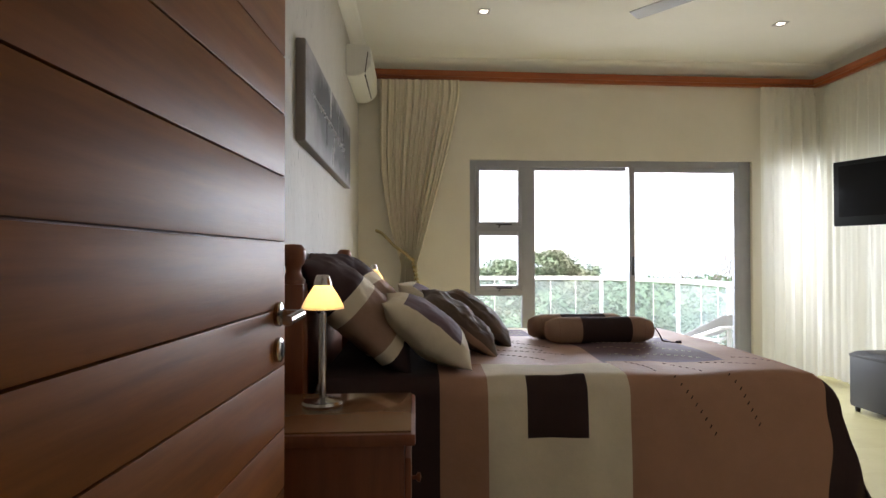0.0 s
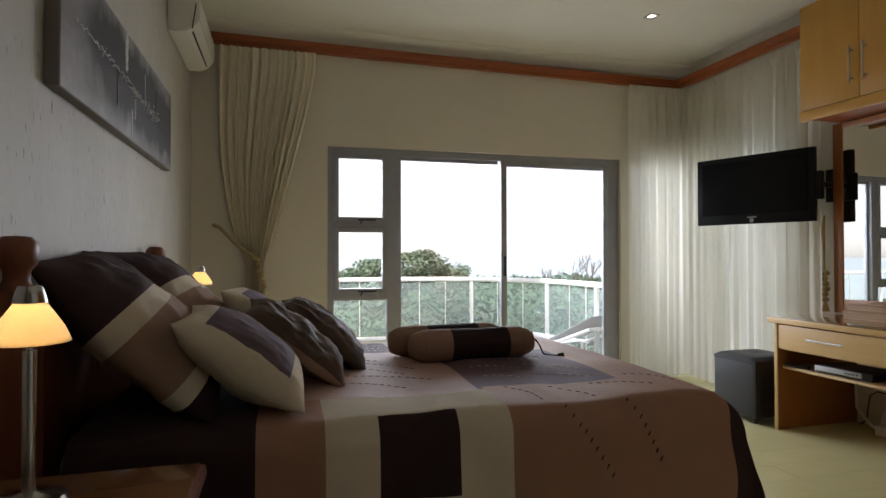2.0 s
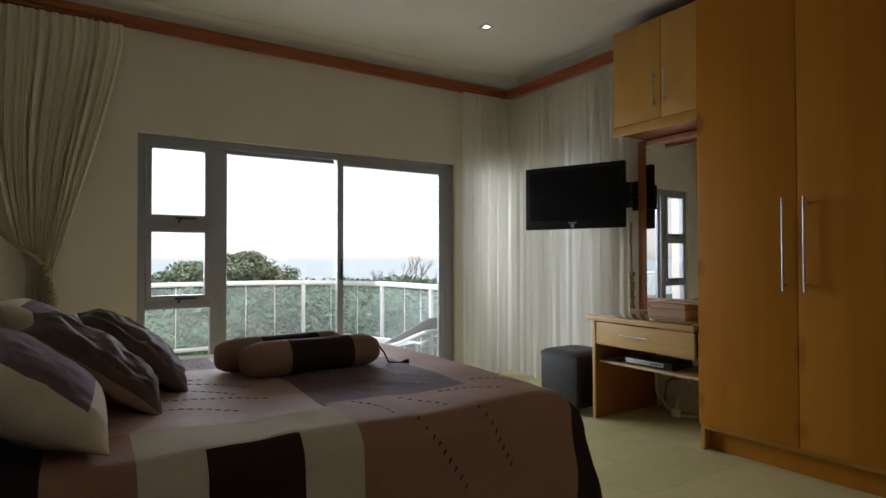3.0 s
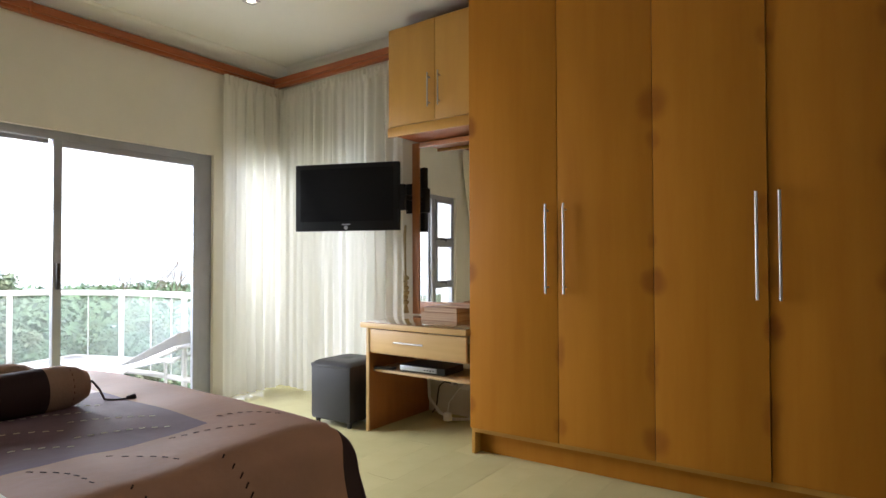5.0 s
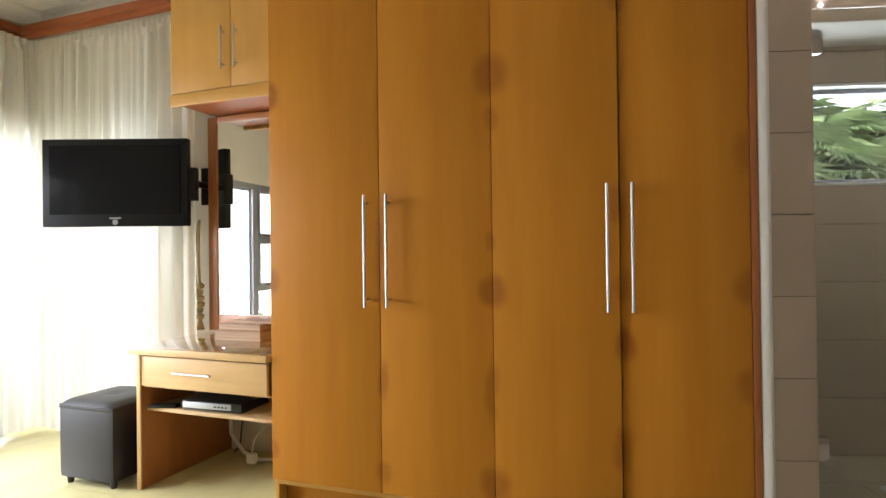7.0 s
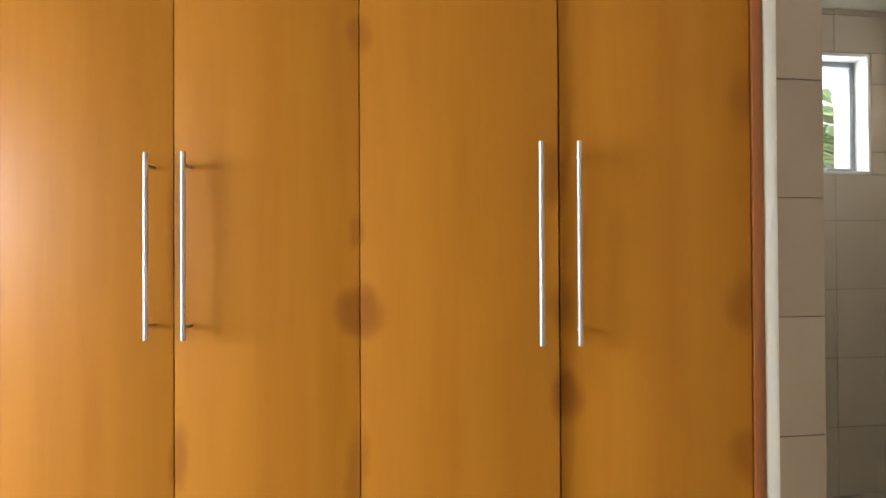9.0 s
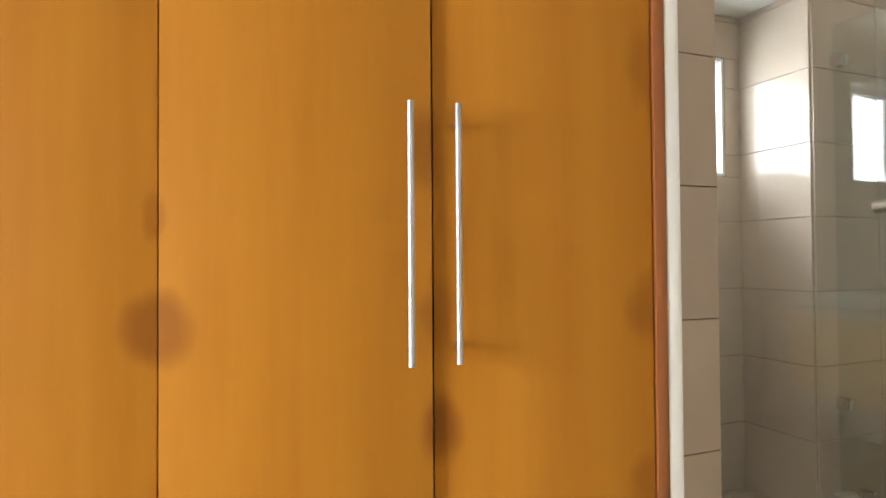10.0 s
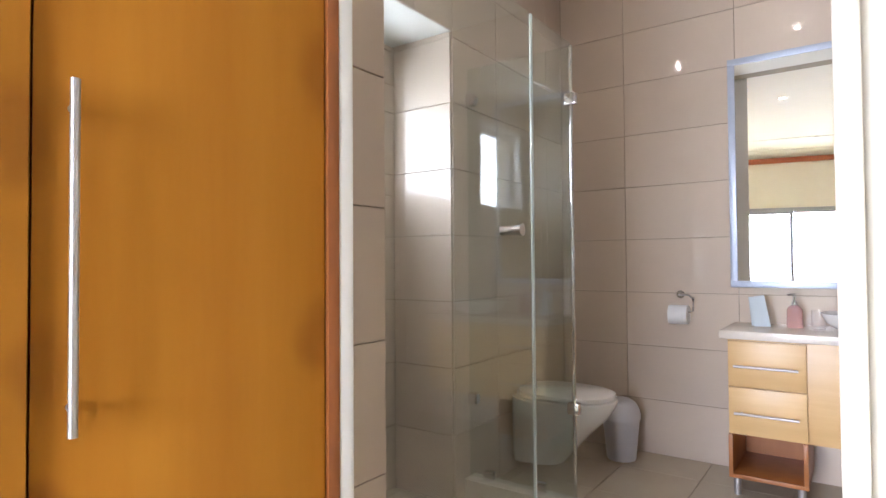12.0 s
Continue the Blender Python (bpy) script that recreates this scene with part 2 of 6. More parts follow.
def glass_material(name, tint=(1, 1, 1), gloss=0.08):
    """Thin clear glass: lets light straight through and reflects by its Fresnel."""
    m = bpy.data.materials.new(name)
    m.use_nodes = True
    n, l = m.node_tree.nodes, m.node_tree.links
    n.remove(n["Principled BSDF"])
    a, g, f, x = n.new("ShaderNodeBsdfTransparent"), n.new("ShaderNodeBsdfGlossy"), n.new("ShaderNodeLayerWeight"), n.new("ShaderNodeMixShader")
    steep, part_gloss = n.new("ShaderNodeMath"), n.new("ShaderNodeMath")
    steep.operation, part_gloss.operation = "POWER", "MULTIPLY_ADD"
    steep.inputs[1].default_value, part_gloss.inputs[1].default_value, part_gloss.inputs[2].default_value = 5.0, 0.9, gloss / 2
    f.inputs["Blend"].default_value = 0.5
    l.new(f.outputs["Facing"], steep.inputs[0]), l.new(steep.outputs[0], part_gloss.inputs[0])
    a.inputs["Color"].default_value = (*tint, 1)
    g.inputs["Roughness"].default_value = 0.01
    l.new(part_gloss.outputs[0], x.inputs[0]), l.new(a.outputs[0], x.inputs[1]), l.new(g.outputs[0], x.inputs[2])
    l.new(x.outputs[0], n["Material Output"].inputs["Surface"])
    return m


def sheer_material(name, base, clear, through_light):
    """Thin cloth: part of the light passes straight, part is scattered on either side."""
    m = bpy.data.materials.new(name)
    m.use_nodes = True
    n, l = m.node_tree.nodes, m.node_tree.links
    n.remove(n["Principled BSDF"])
    d, t, a = n.new("ShaderNodeBsdfDiffuse"), n.new("ShaderNodeBsdfTranslucent"), n.new("ShaderNodeBsdfTransparent")
    x, y = n.new("ShaderNodeMixShader"), n.new("ShaderNodeMixShader")
    noise_node = n.new("ShaderNodeTexNoise")
    noise_node.inputs["Scale"].default_value = 5
    ramp = n.new("ShaderNodeMix")
    ramp.data_type = "RGBA"
    ramp.inputs["A"].default_value, ramp.inputs["B"].default_value = (*base, 1), (*(c * 0.92 for c in base), 1)
    l.new(noise_node.outputs["Fac"], ramp.inputs["Factor"])
    for s in (d, t):
        l.new(ramp.outputs["Result"], s.inputs["Color"])
    x.inputs[0].default_value, y.inputs[0].default_value = through_light, clear
    l.new(d.outputs[0], x.inputs[1]), l.new(t.outputs[0], x.inputs[2])
    l.new(x.outputs[0], y.inputs[1]), l.new(a.outputs[0], y.inputs[2])
    l.new(y.outputs[0], n["Material Output"].inputs["Surface"])
    return m


M["glass"] = glass_material("clear_glass")
M["green_glass"] = glass_material("green_glass", (0.95, 0.98, 0.965))
M["shower_glass"] = glass_material("shower_glass", (0.94, 0.975, 0.96), 0.12)
M["sheer"] = sheer_material("sheer_cloth", (0.88, 0.86, 0.78), 0.04, 0.42)
# balustrade panes: a pale scattering part veils whatever stands behind them
M["milky_glass"] = sheer_material("milky_glass", (0.78, 0.90, 0.88), 0.83, 0.5)
M["shade"] = sheer_material("frosted_shade", (0.94, 0.86, 0.70), 0.0, 0.34)
M["curtain"] = sheer_material("lined_cloth", (0.86, 0.80, 0.66), 0.0, 0.2)


# ---------------------------------------------------------------- mesh helpers
def box(bm, x0, x1, y0, y1, z0, z1, bevel=0.0, index=0, m=None):
    made = bmesh.ops.create_cube(bm, size=1)["verts"]
    bmesh.ops.scale(bm, vec=(x1 - x0, y1 - y0, z1 - z0), verts=made)
    bmesh.ops.translate(bm, vec=((x0 + x1) / 2, (y0 + y1) / 2, (z0 + z1) / 2), verts=made)
    faces = {f for v in made for f in v.link_faces}
    for f in faces:
        f.material_index = index
    if m:
        bmesh.ops.transform(bm, matrix=m, verts=made)
    if bevel:
        edges = {e for v in made for e in v.link_edges}
        bmesh.ops.bevel(bm, geom=list(edges), offset=bevel, segments=2, affect="EDGES", profile=0.6, material=-1)
    return bm


def rod(bm, a, b, r0, r1=None, sides=12, caps=True):
    """A straight round bar from a to b."""
    a, b = Vector(a), Vector(b)
    m = Matrix.Translation((a + b) / 2) @ (b - a).to_track_quat("Z", "Y").to_matrix().to_4x4()
    bmesh.ops.create_cone(bm, cap_ends=caps, segments=sides, radius1=r0, radius2=r0 if r1 is None else r1, depth=(b - a).length, matrix=m)
    return bm


def lathe(bm, profile, sides=24, m=Matrix()):
    """Turns (radius, height) pairs round the z axis."""
    rings = []
    for r, z in profile:
        rings.append([bm.verts.new(m @ Vector((r * math.cos(2 * math.pi * k / sides), r * math.sin(2 * math.pi * k / sides), z))) for k in range(sides)])
    for p, q in zip(rings, rings[1:]):
        for k in range(sides):
            bm.faces.new((p[k], p[(k + 1) % sides], q[(k + 1) % sides], q[k]))
    if profile[0][0] > 1e-4:
        bm.faces.new(rings[0][::-1])
    if profile[-1][0] > 1e-4:
        bm.faces.new(rings[-1])
    return bm


def tube(bm, points, r, sides=8):
    """A bent round cord through points."""
    rings = []
    pts = [Vector(p) for p in points]
    for i, p in enumerate(pts):
        way = (pts[min(i + 1, len(pts) - 1)] - pts[max(i - 1, 0)]).normalized()
        q = way.to_track_quat("Z", "Y").to_matrix()
        rings.append([bm.verts.new(p + q @ Vector((r * math.cos(2 * math.pi * k / sides), r * math.sin(2 * math.pi * k / sides), 0))) for k in range(sides)])
    for a, b in zip(rings, rings[1:]):
        for k in range(sides):
            bm.faces.new((a[k], a[(k + 1) % sides], b[(k + 1) % sides], b[k]))
    bm.faces.new(rings[0][::-1]), bm.faces.new(rings[-1])
    return bm


def sheet(bm, nu, nv, f, index=None, wrap=False):
    """A grid of points f(u, v), u and v from 0 to 1; index(u, v) gives each face's material."""
    grid = [[bm.verts.new(f(i / nu, j / nv)) for j in range(nv + 1)] for i in range(nu + 1)]
    for i in range(nu):
        for j in range(nv):
            face = bm.faces.new((grid[i][j], grid[i + 1][j], grid[i + 1][j + 1], grid[i][j + 1]))
            if index:
                face.material_index = index((i + 0.5) / nu, (j + 0.5) / nv)
    return grid


def mesh_object(name, bm, mats, smooth=False):
    bmesh.ops.recalc_face_normals(bm, faces=bm.faces)
    me = bpy.data.meshes.new(name)
    bm.to_mesh(me)
    bm.free()
    for m in mats if isinstance(mats, (list, tuple)) else [mats]:
        me.materials.append(m)
    if smooth:
        me.shade_smooth()
        if smooth != "all":
            me.set_sharp_from_angle(angle=radians(40))
    return new(name, me)


def part(name, bm, mats, parent, label="", smooth=True):
    ob = mesh_object(name, bm, mats, smooth)
    ob.parent = parent
    return tagged(ob, label)


def thing(name, label, category, m=Matrix(), group=""):
    ob = new(name)
    ob.empty_display_size = 0.1
    ob.matrix_world = m
    return tagged(ob, label, category, group)


def structure(name, bm, mats, label, category="", smooth=False):
    return tagged(mesh_object(name, bm, mats, smooth), label, category or name.split("_")[0], kind="structure")


B = bmesh.new

# ---------------------------------------------------------------- bedroom shell
WEST, EAST, NORTH, SOUTH, TOP = -0.14, 4.42, 5.745, 0.80, 3.0
bm = B()
box(bm, WEST - 0.2, EAST + 0.25, 0.3, 5.99, -0.2, -0.012)
box(bm, -1.2, 2.1, -1.6, 0.3, -0.2, -0.012)
M["underlay"] = material("plank_joint", (0.47, 0.41, 0.215), 0.6, spread=0.1)
floor = structure("floor", bm, M["underlay"], "pale yellow glossy plank floor")

bm = B()
box(bm, WEST - 0.2, WEST, SOUTH - 0.15, NORTH + 0.25, -0.1, TOP + 0.1)
structure("wall_west", bm, M["wall_rough"], "cream plastered wall with a rough trowelled finish")
bm = B()
box(bm, WEST, 0.90, NORTH, NORTH + 0.25, -0.1, TOP + 0.1)
box(bm, 3.63, 3.74, NORTH, NORTH + 0.25, -0.1, TOP + 0.1)
box(bm, 4.34, EAST + 0.25, NORTH, NORTH + 0.25, -0.1, TOP + 0.1)
box(bm, 3.74, 4.34, NORTH, NORTH + 0.25, 2.10, TOP + 0.1)
box(bm, 0.90, 3.63, NORTH, NORTH + 0.25, 2.075, TOP + 0.1)
structure("wall_north", bm, M["wall"], "cream painted wall round a sliding door")
bm = B()
box(bm, EAST, EAST + 0.25, 1.45, 4.50, -0.1, TOP + 0.1)
box(bm, EAST, EAST + 0.25, 5.69, NORTH, -0.1, TOP + 0.1)
box(bm, EAST, EAST + 0.25, 4.50, 5.69, 2.10, TOP + 0.1)
structure("wall_east", bm, M["wall"], "cream painted wall with a window behind the curtain")
bm = B()
box(bm, WEST - 0.2, -0.02, SOUTH - 0.15, SOUTH, -0.1, TOP + 0.1)
box(bm, 0.90, 3.06, SOUTH - 0.15, SOUTH, -0.1, TOP + 0.1)
box(bm, -0.02, 0.90, SOUTH - 0.15, SOUTH, 2.08, TOP + 0.1)
structure("wall_south", bm, M["wall"], "cream painted wall with the entrance doorway")
bm = B()
box(bm, -1.2, -1.0, -1.4, SOUTH - 0.15, -0.1, TOP)
box(bm, 1.9, 2.1, -1.4, SOUTH - 0.15, -0.1, TOP)
box(bm, -1.2, 2.1, -1.6, -1.4, -0.1, TOP)
structure("wall_corridor", bm, M["wall"], "cream painted passage walls")
bm = B()
box(bm, -1.2, EAST + 0.25, -1.6, NORTH + 0.25, TOP, TOP + 0.12)
structure("ceiling", bm, M["ceiling"], "plain white plastered ceiling")


def cornice(bm, a, b, inward):
    """A coved moulding along the top of a wall."""
    a, b, n = Vector(a), Vector(b), Vector(inward)
    prof = [(0.0, -0.105), (0.018, -0.105), (0.022, -0.085), (0.032, -0.062), (0.052, -0.036), (0.08, -0.022), (0.095, -0.018), (0.10, 0.0)]
    rows = [[bm.verts.new(p + n * d + Vector((0, 0, TOP + h))) for d, h in prof] for p in (a, b)]
    for k in range(len(prof) - 1):
        bm.faces.new((rows[0][k], rows[1][k], rows[1][k + 1], rows[0][k + 1]))


bm = B()
cornice(bm, (WEST, NORTH, 0), (EAST, NORTH, 0), (0, -1, 0))
cornice(bm, (WEST, SOUTH, 0), (WEST, NORTH, 0), (1, 0, 0))
cornice(bm, (EAST, 3.2, 0), (EAST, NORTH, 0), (-1, 0, 0))
structure("cornice_trim", bm, M["ceiling"], "white coved plaster cornice", "trim", "all")

# timber pelmet board under the cornice
bm = B()
rise = pose(EAST - 0.14, 0, 2.80, 0, 0.62, 0) @ pose(-(EAST - 0.14), 0, -2.80)     # the long board runs slightly out of level
box(bm, 0.0, EAST - 0.14, NORTH - 0.05, NORTH - 0.002, 2.775, 2.84, 0.008, m=rise)
box(bm, 0.0, EAST - 0.14, NORTH - 0.072, NORTH - 0.048, 2.80, 2.855, 0.006, m=rise)
box(bm, 2.25, 2.27, NORTH - 0.075, NORTH - 0.04, 2.772, 2.858, 0.003, m=rise)
box(bm, EAST - 0.20, EAST - 0.15, 4.12, NORTH - 0.04, 2.775, 2.84, 0.008)
box(bm, EAST - 0.222, EAST - 0.198, 4.12, NORTH - 0.06, 2.80, 2.855, 0.006)
structure("pelmet_trim", bm, M["red_wood"], "reddish varnished timber pelmet moulding", "pelmet", True)


# ---------------------------------------------------------------- windows
def frame_bar(bm, x0, x1, z0, z1, y0, y1):
    box(bm, x0, x1, y0, y1, z0, z1, 0.004)


def balcony_window():
    w = thing("window_1", "grey aluminium sliding door with small top-hung side panes", "window")
    w["kind"] = "structure"
    y0, y1 = NORTH + 0.035, NORTH + 0.105
    bm = B()
    frame_bar(bm, 0.90, 0.955, 0.0, 2.075, y0, y1)
    frame_bar(bm, 3.52, 3.63, 0.0, 2.075, y0, y1)
    frame_bar(bm, 0.955, 3.52, 2.015, 2.075, y0, y1)
    frame_bar(bm, 1.40, 1.50, 0.0, 2.015, y0, y1)
    frame_bar(bm, 0.955, 1.40, 0.79, 0.85, y0, y1)
    frame_bar(bm, 0.955, 3.52, 0.0, 0.05, y0, y1)
    frame_bar(bm, 0.955, 1.40, 1.40, 1.45, y0, y1)
    part("window_frame", bm, M["grey_alu"], w)
    for z0, z1 in ((0.85, 1.40), (1.45, 2.015)):
        bm = B()
        for a in ((0.957, 0.995, z0, z1), (1.36, 1.398, z0, z1), (0.995, 1.36, z0, z0 + 0.04), (0.995, 1.36, z1 - 0.04, z1)):
            frame_bar(bm, *a, y0 - 0.012, y1 - 0.02)
        sash = part("sash", bm, M["grey_alu"], w)
        bm = B()
        box(bm, 1.15, 1.30, y0 - 0.03, y0 - 0.012, z0 + 0.008, z0 + 0.022, 0.004)
        rod(bm, (1.19, y0 - 0.03, z0 + 0.015), (1.17, y0 - 0.034, z0 - 0.018), 0.006)
        part("stay", bm, M["black_plastic"], sash, "black window stay")
        bm = B()
        box(bm, 0.99, 1.365, y0 + 0.02, y0 + 0.026, z0 + 0.035, z1 - 0.035)
        pane(bm, sash)
    for x0, x1, yy in ((1.50, 2.475, y0 + 0.048), (2.435, 3.52, y0 + 0.008)):
        bm = B()
        left = 0.03 if x0 < 2 else 0.055
        frame_bar(bm, x0, x0 + left, 0.05, 2.015, yy - 0.012, yy + 0.022)
        frame_bar(bm, x1 - (0.03 if x0 < 2 else 0.055), x1, 0.05, 2.015, yy - 0.012, yy + 0.022)
        frame_bar(bm, x0 + left, x1 - 0.055, 0.05, 0.11, yy - 0.012, yy + 0.022)
        frame_bar(bm, x0 + left, x1 - 0.055, 1.965 if x0 > 2 else 1.985, 2.015, yy - 0.012, yy + 0.022)
        leaf = part("sliding_leaf", bm, M["grey_alu"], w)
        bm = B()
        box(bm, x0 + left, x1 - 0.05, yy, yy + 0.006, 0.10, 1.99)
        pane(bm, leaf)
        if x0 > 2:
            bm = B()
            box(bm, x0 + 0.016, x0 + 0.040, yy - 0.036, yy - 0.012, 0.98, 1.16, 0.006)
            part("pull", bm, M["black_plastic"], leaf, "black pull handle")
    bm = B()
    box(bm, 0.955, 1.40, y0 + 0.03, y0 + 0.036, 0.05, 0.79)
    pane(bm, w)


def pane(bm, parent):
    ob = part("pane", bm, M["glass"], parent, smooth=False)
    ob.visible_shadow = False
    return ob


balcony_window()


def side_window():
    w = thing("window_2", "aluminium framed window behind the sheer curtain", "window")
    w["kind"] = "structure"
    bm = B()
    x0, x1 = EAST + 0.10, EAST + 0.16
    for a in ((4.50, 4.56, 0, 2.1), (5.63, 5.69, 0, 2.1), (5.04, 5.10, 0, 2.1), (4.56, 5.04, 2.04, 2.1), (5.10, 5.63, 2.04, 2.1), (4.56, 5.04, 0, 0.06), (5.10, 5.63, 0, 0.06)):
        box(bm, x0, x1, a[0], a[1], a[2], a[3], 0.004)
    part("window_frame", bm, M["grey_alu"], w)
    for a, b in ((4.56, 5.04), (5.10, 5.63)):
        bm = B()
        box(bm, x0 + 0.03, x0 + 0.036, a, b, 0.06, 2.04)
        pane(bm, w)


side_window()


def corner_window():
    w = thing("window_4", "narrow aluminium framed pane behind the sheer curtain", "window")
    w["kind"] = "structure"
    bm = B()
    y0, y1 = NORTH + 0.10, NORTH + 0.16
    for a in ((3.74, 3.79, 0, 2.1), (4.29, 4.34, 0, 2.1), (3.79, 4.29, 2.05, 2.1), (3.79, 4.29, 0, 0.06)):
        box(bm, a[0], a[1], y0, y1, a[2], a[3], 0.004)
    part("window_frame", bm, M["grey_alu"], w)
    bm = B()
    box(bm, 3.79, 4.29, y0 + 0.03, y0 + 0.036, 0.06, 2.05)
    pane(bm, w)


corner_window()


# ---------------------------------------------------------------- curtains
def hanging(bm, path, z_top, z_low, folds, depth, rise=60, seed=0):
    """A pleated cloth along path (a function of 0..1 that gives x, y and the way out of the wall)."""
    rng = random.Random(seed)
    ph = [rng.uniform(0, 6.28) for _ in range(8)]

    def f(u, v):
        z = z_top + (z_low - z_top) * v
        x, y, nx, ny = path(u)
        a = depth * (0.35 + 0.65 * min(1, v * 3 + 0.25))
        w = math.sin(2 * math.pi * folds * u + 1.6 * math.sin(7 * u + ph[0]) + 1.3 * math.sin(23 * u + ph[1]) + 0.9 * v * math.sin(13 * u + ph[2] + v))
        w += 0.35 * math.sin(2 * math.pi * folds * 2.1 * u + ph[3] + v)
        w *= 0.62 + 0.38 * math.sin(19 * u + ph[4] + 0.8 * v)
        if v < 0.03:
            w = 0.5 * math.sin(2 * math.pi * folds * 2.3 * u)
        return Vector((x + nx * a * w, y + ny * a * w, z + 0.012 * math.sin(5 * u + ph[5]) * v))

    sheet(bm, int(folds * 14), rise, f)


def west_curtain():
    c = thing("tied_curtain", "cream lined curtain gathered by a rope beside the sliding door", "curtain")
    waist_z = 1.10
    bm = B()
    rng = random.Random(4)
    ph = [rng.uniform(0, 6.28) for _ in range(6)]
    n = 13

    def f(u, v):
        z = 2.80 + (0.02 - 2.80) * v
        k = (2.765 - z) / (2.765 - waist_z)
        if k < 1:
            right = 0.80 - (0.80 - 0.405) * (max(0, k - 0.05) / 0.95) ** 1.2
            left = 0.06 + (0.255 - 0.06) * max(0, (k - 0.25) / 0.75) ** 2.2
        else:
            q = min(1, (k - 1) * 1.2)
            right, left = 0.405 + 0.10 * q, 0.255 - 0.06 * q
        x = left + (right - left) * u
        amp = 0.026 * (0.5 + 0.5 * min(1, 4 * v + 0.1))
        w = math.sin(2 * math.pi * n * u + 1.9 * math.sin(6 * u + ph[0]) + 1.1 * math.sin(15 * u + ph[2])) * (0.72 + 0.28 * math.sin(17 * u + ph[3] + k))
        w += 0.4 * math.sin(2 * math.pi * n * 1.7 * u + ph[1] + 1.5 * k)
        return Vector((x, NORTH - 0.075 + amp * w, z))

    sheet(bm, n * 16, 70, f)
    part("cloth", bm, M["curtain"], c)
    bm = B()
    pts = [(0.03 + 0.32 * q, NORTH - 0.03 - 0.16 * math.sin(math.pi * min(1, q * 1.1) * 0.6), 1.40 - 0.27 * q ** 1.15 + 0.01 * math.sin(9 * q)) for q in (i / 14 for i in range(15))]
    tube(bm, pts, 0.014)
    rod(bm, (0.03, NORTH - 0.002, 1.405), (0.03, NORTH - 0.07, 1.405), 0.012)
    part("tieback_rope", bm, M["rope"], c, "thick twisted rope tieback")
    bm = B()
    for k in range(7):
        lathe(bm, [(0.0, 0.0), (0.018, 0.005), (0.02, 0.02), (0.0, 0.04)], 10, Matrix.Translation((0.36 + 0.008 * k, NORTH - 0.17, 1.12 - 0.035 * k)))
    rod(bm, (0.41, NORTH - 0.17, 0.90), (0.40, NORTH - 0.17, 0.72), 0.025, 0.018, 10)
    part("tassel", bm, M["rope"], c, "rope tassel")


west_curtain()


def east_curtain():
    c = thing("sheer_curtain", "white sheer curtain hanging round the corner to the floor", "curtain")
    xw, yw = EAST - 0.14, NORTH - 0.10

    def path(s):
        length_a, length_b = 0.62, yw - 4.20
        d = s * (length_a + length_b)
        if d < length_a:
            return xw - length_a + d, yw, 0, 1
        return xw, yw - (d - length_a), 1, 0

    bm = B()
    hanging(bm, path, 2.765, 0.015, 19, 0.040, 60, 3)
    part("cloth", bm, M["sheer"], c)
    bm = B()
    for side in (-1, 1):
        pts = [(EAST - 0.10 - 0.015 * math.sin(math.pi * q), 4.205 + side * 0.016 * math.sin(math.pi * q) + 0.01 * math.sin(4 * q), 1.45 - 0.58 * q) for q in (i / 12 for i in range(13))]
        tube(bm, pts, 0.008)
    for k in range(6):
        lathe(bm, [(0, 0), (0.022, 0.01), (0.027, 0.03), (0, 0.05)], 10, Matrix.Translation((EAST - 0.10, 4.205 + 0.008 * math.sin(2 * k), 0.82 + 0.038 * k)))
    for k in range(9):
        rod(bm, (EAST - 0.10, 4.205, 0.84), (EAST - 0.10 + 0.022 * math.cos(0.7 * k), 4.205 + 0.022 * math.sin(0.7 * k), 0.758), 0.006, 0.005, 6)
    part("tieback_rope", bm, M["rope"], c, "rope tieback hanging loose")


east_curtain()


# ---------------------------------------------------------------- entrance door
def entrance_door():
    hinge, edge = Vector((0.026, 0.715, 0)), Vector((0.085, 1.625, 0))
    way = (edge - hinge)
    turn = math.degrees(math.atan2(way.y, way.x))
    d = thing("door_1", "open varnished hardwood door of broad horizontal planks", "door", pose(hinge.x, hinge.y, 0, 0, 0, turn))
    d["kind"] = "structure"
    w = way.length
    bm = B()
    box(bm, 0.0, w, 0.008, 0.034, 0.01, 2.05)
    part("core", bm, M["bed_wood"], d)
    # plank joints stand at uneven heights
    joints = [0.01, 0.13, 0.26, 0.39, 0.525, 0.655, 0.786, 0.925, 1.05, 1.193, 1.337, 1.474, 1.603, 1.74, 1.88, 2.05]
    for z0, z1 in zip(joints, joints[1:]):
        bm = B()
        box(bm, 0.0, w, -0.004, 0.046, z0 + 0.0012, z1 - 0.0012, 0.0035)
        part("plank", bm, M["door_wood"], d)
    bm = B()
    y = -0.004
    for z in (1.04, 0.965):
        lathe(bm, [(0.026, 0), (0.026, 0.008), (0.022, 0.011)], 24, Matrix.Translation((w - 0.06, y, z)) @ pose(0, 0, 0, 90))
    rod(bm, (w - 0.06, y, 1.04), (w - 0.06, y - 0.05, 1.04), 0.0095)
    rod(bm, (w - 0.055, y - 0.05, 1.04), (w - 0.175, y - 0.055, 1.038), 0.0105)
    lock = part("door_handle", bm, M["polished_steel"], d, "brushed steel lever handle and key rose")
    bm = B()
    box(bm, w - 0.064, w - 0.056, -0.018, -0.0145, 0.950, 0.982, 0.002)
    part("keyhole", bm, M["black_plastic"], lock)


entrance_door()

# ---------------------------------------------------------------- bed
BED_X0, BED_X1, BED_Y0, BED_Y1, BED_Z = 0.0, 1.93, 2.60, 4.08, 0.69


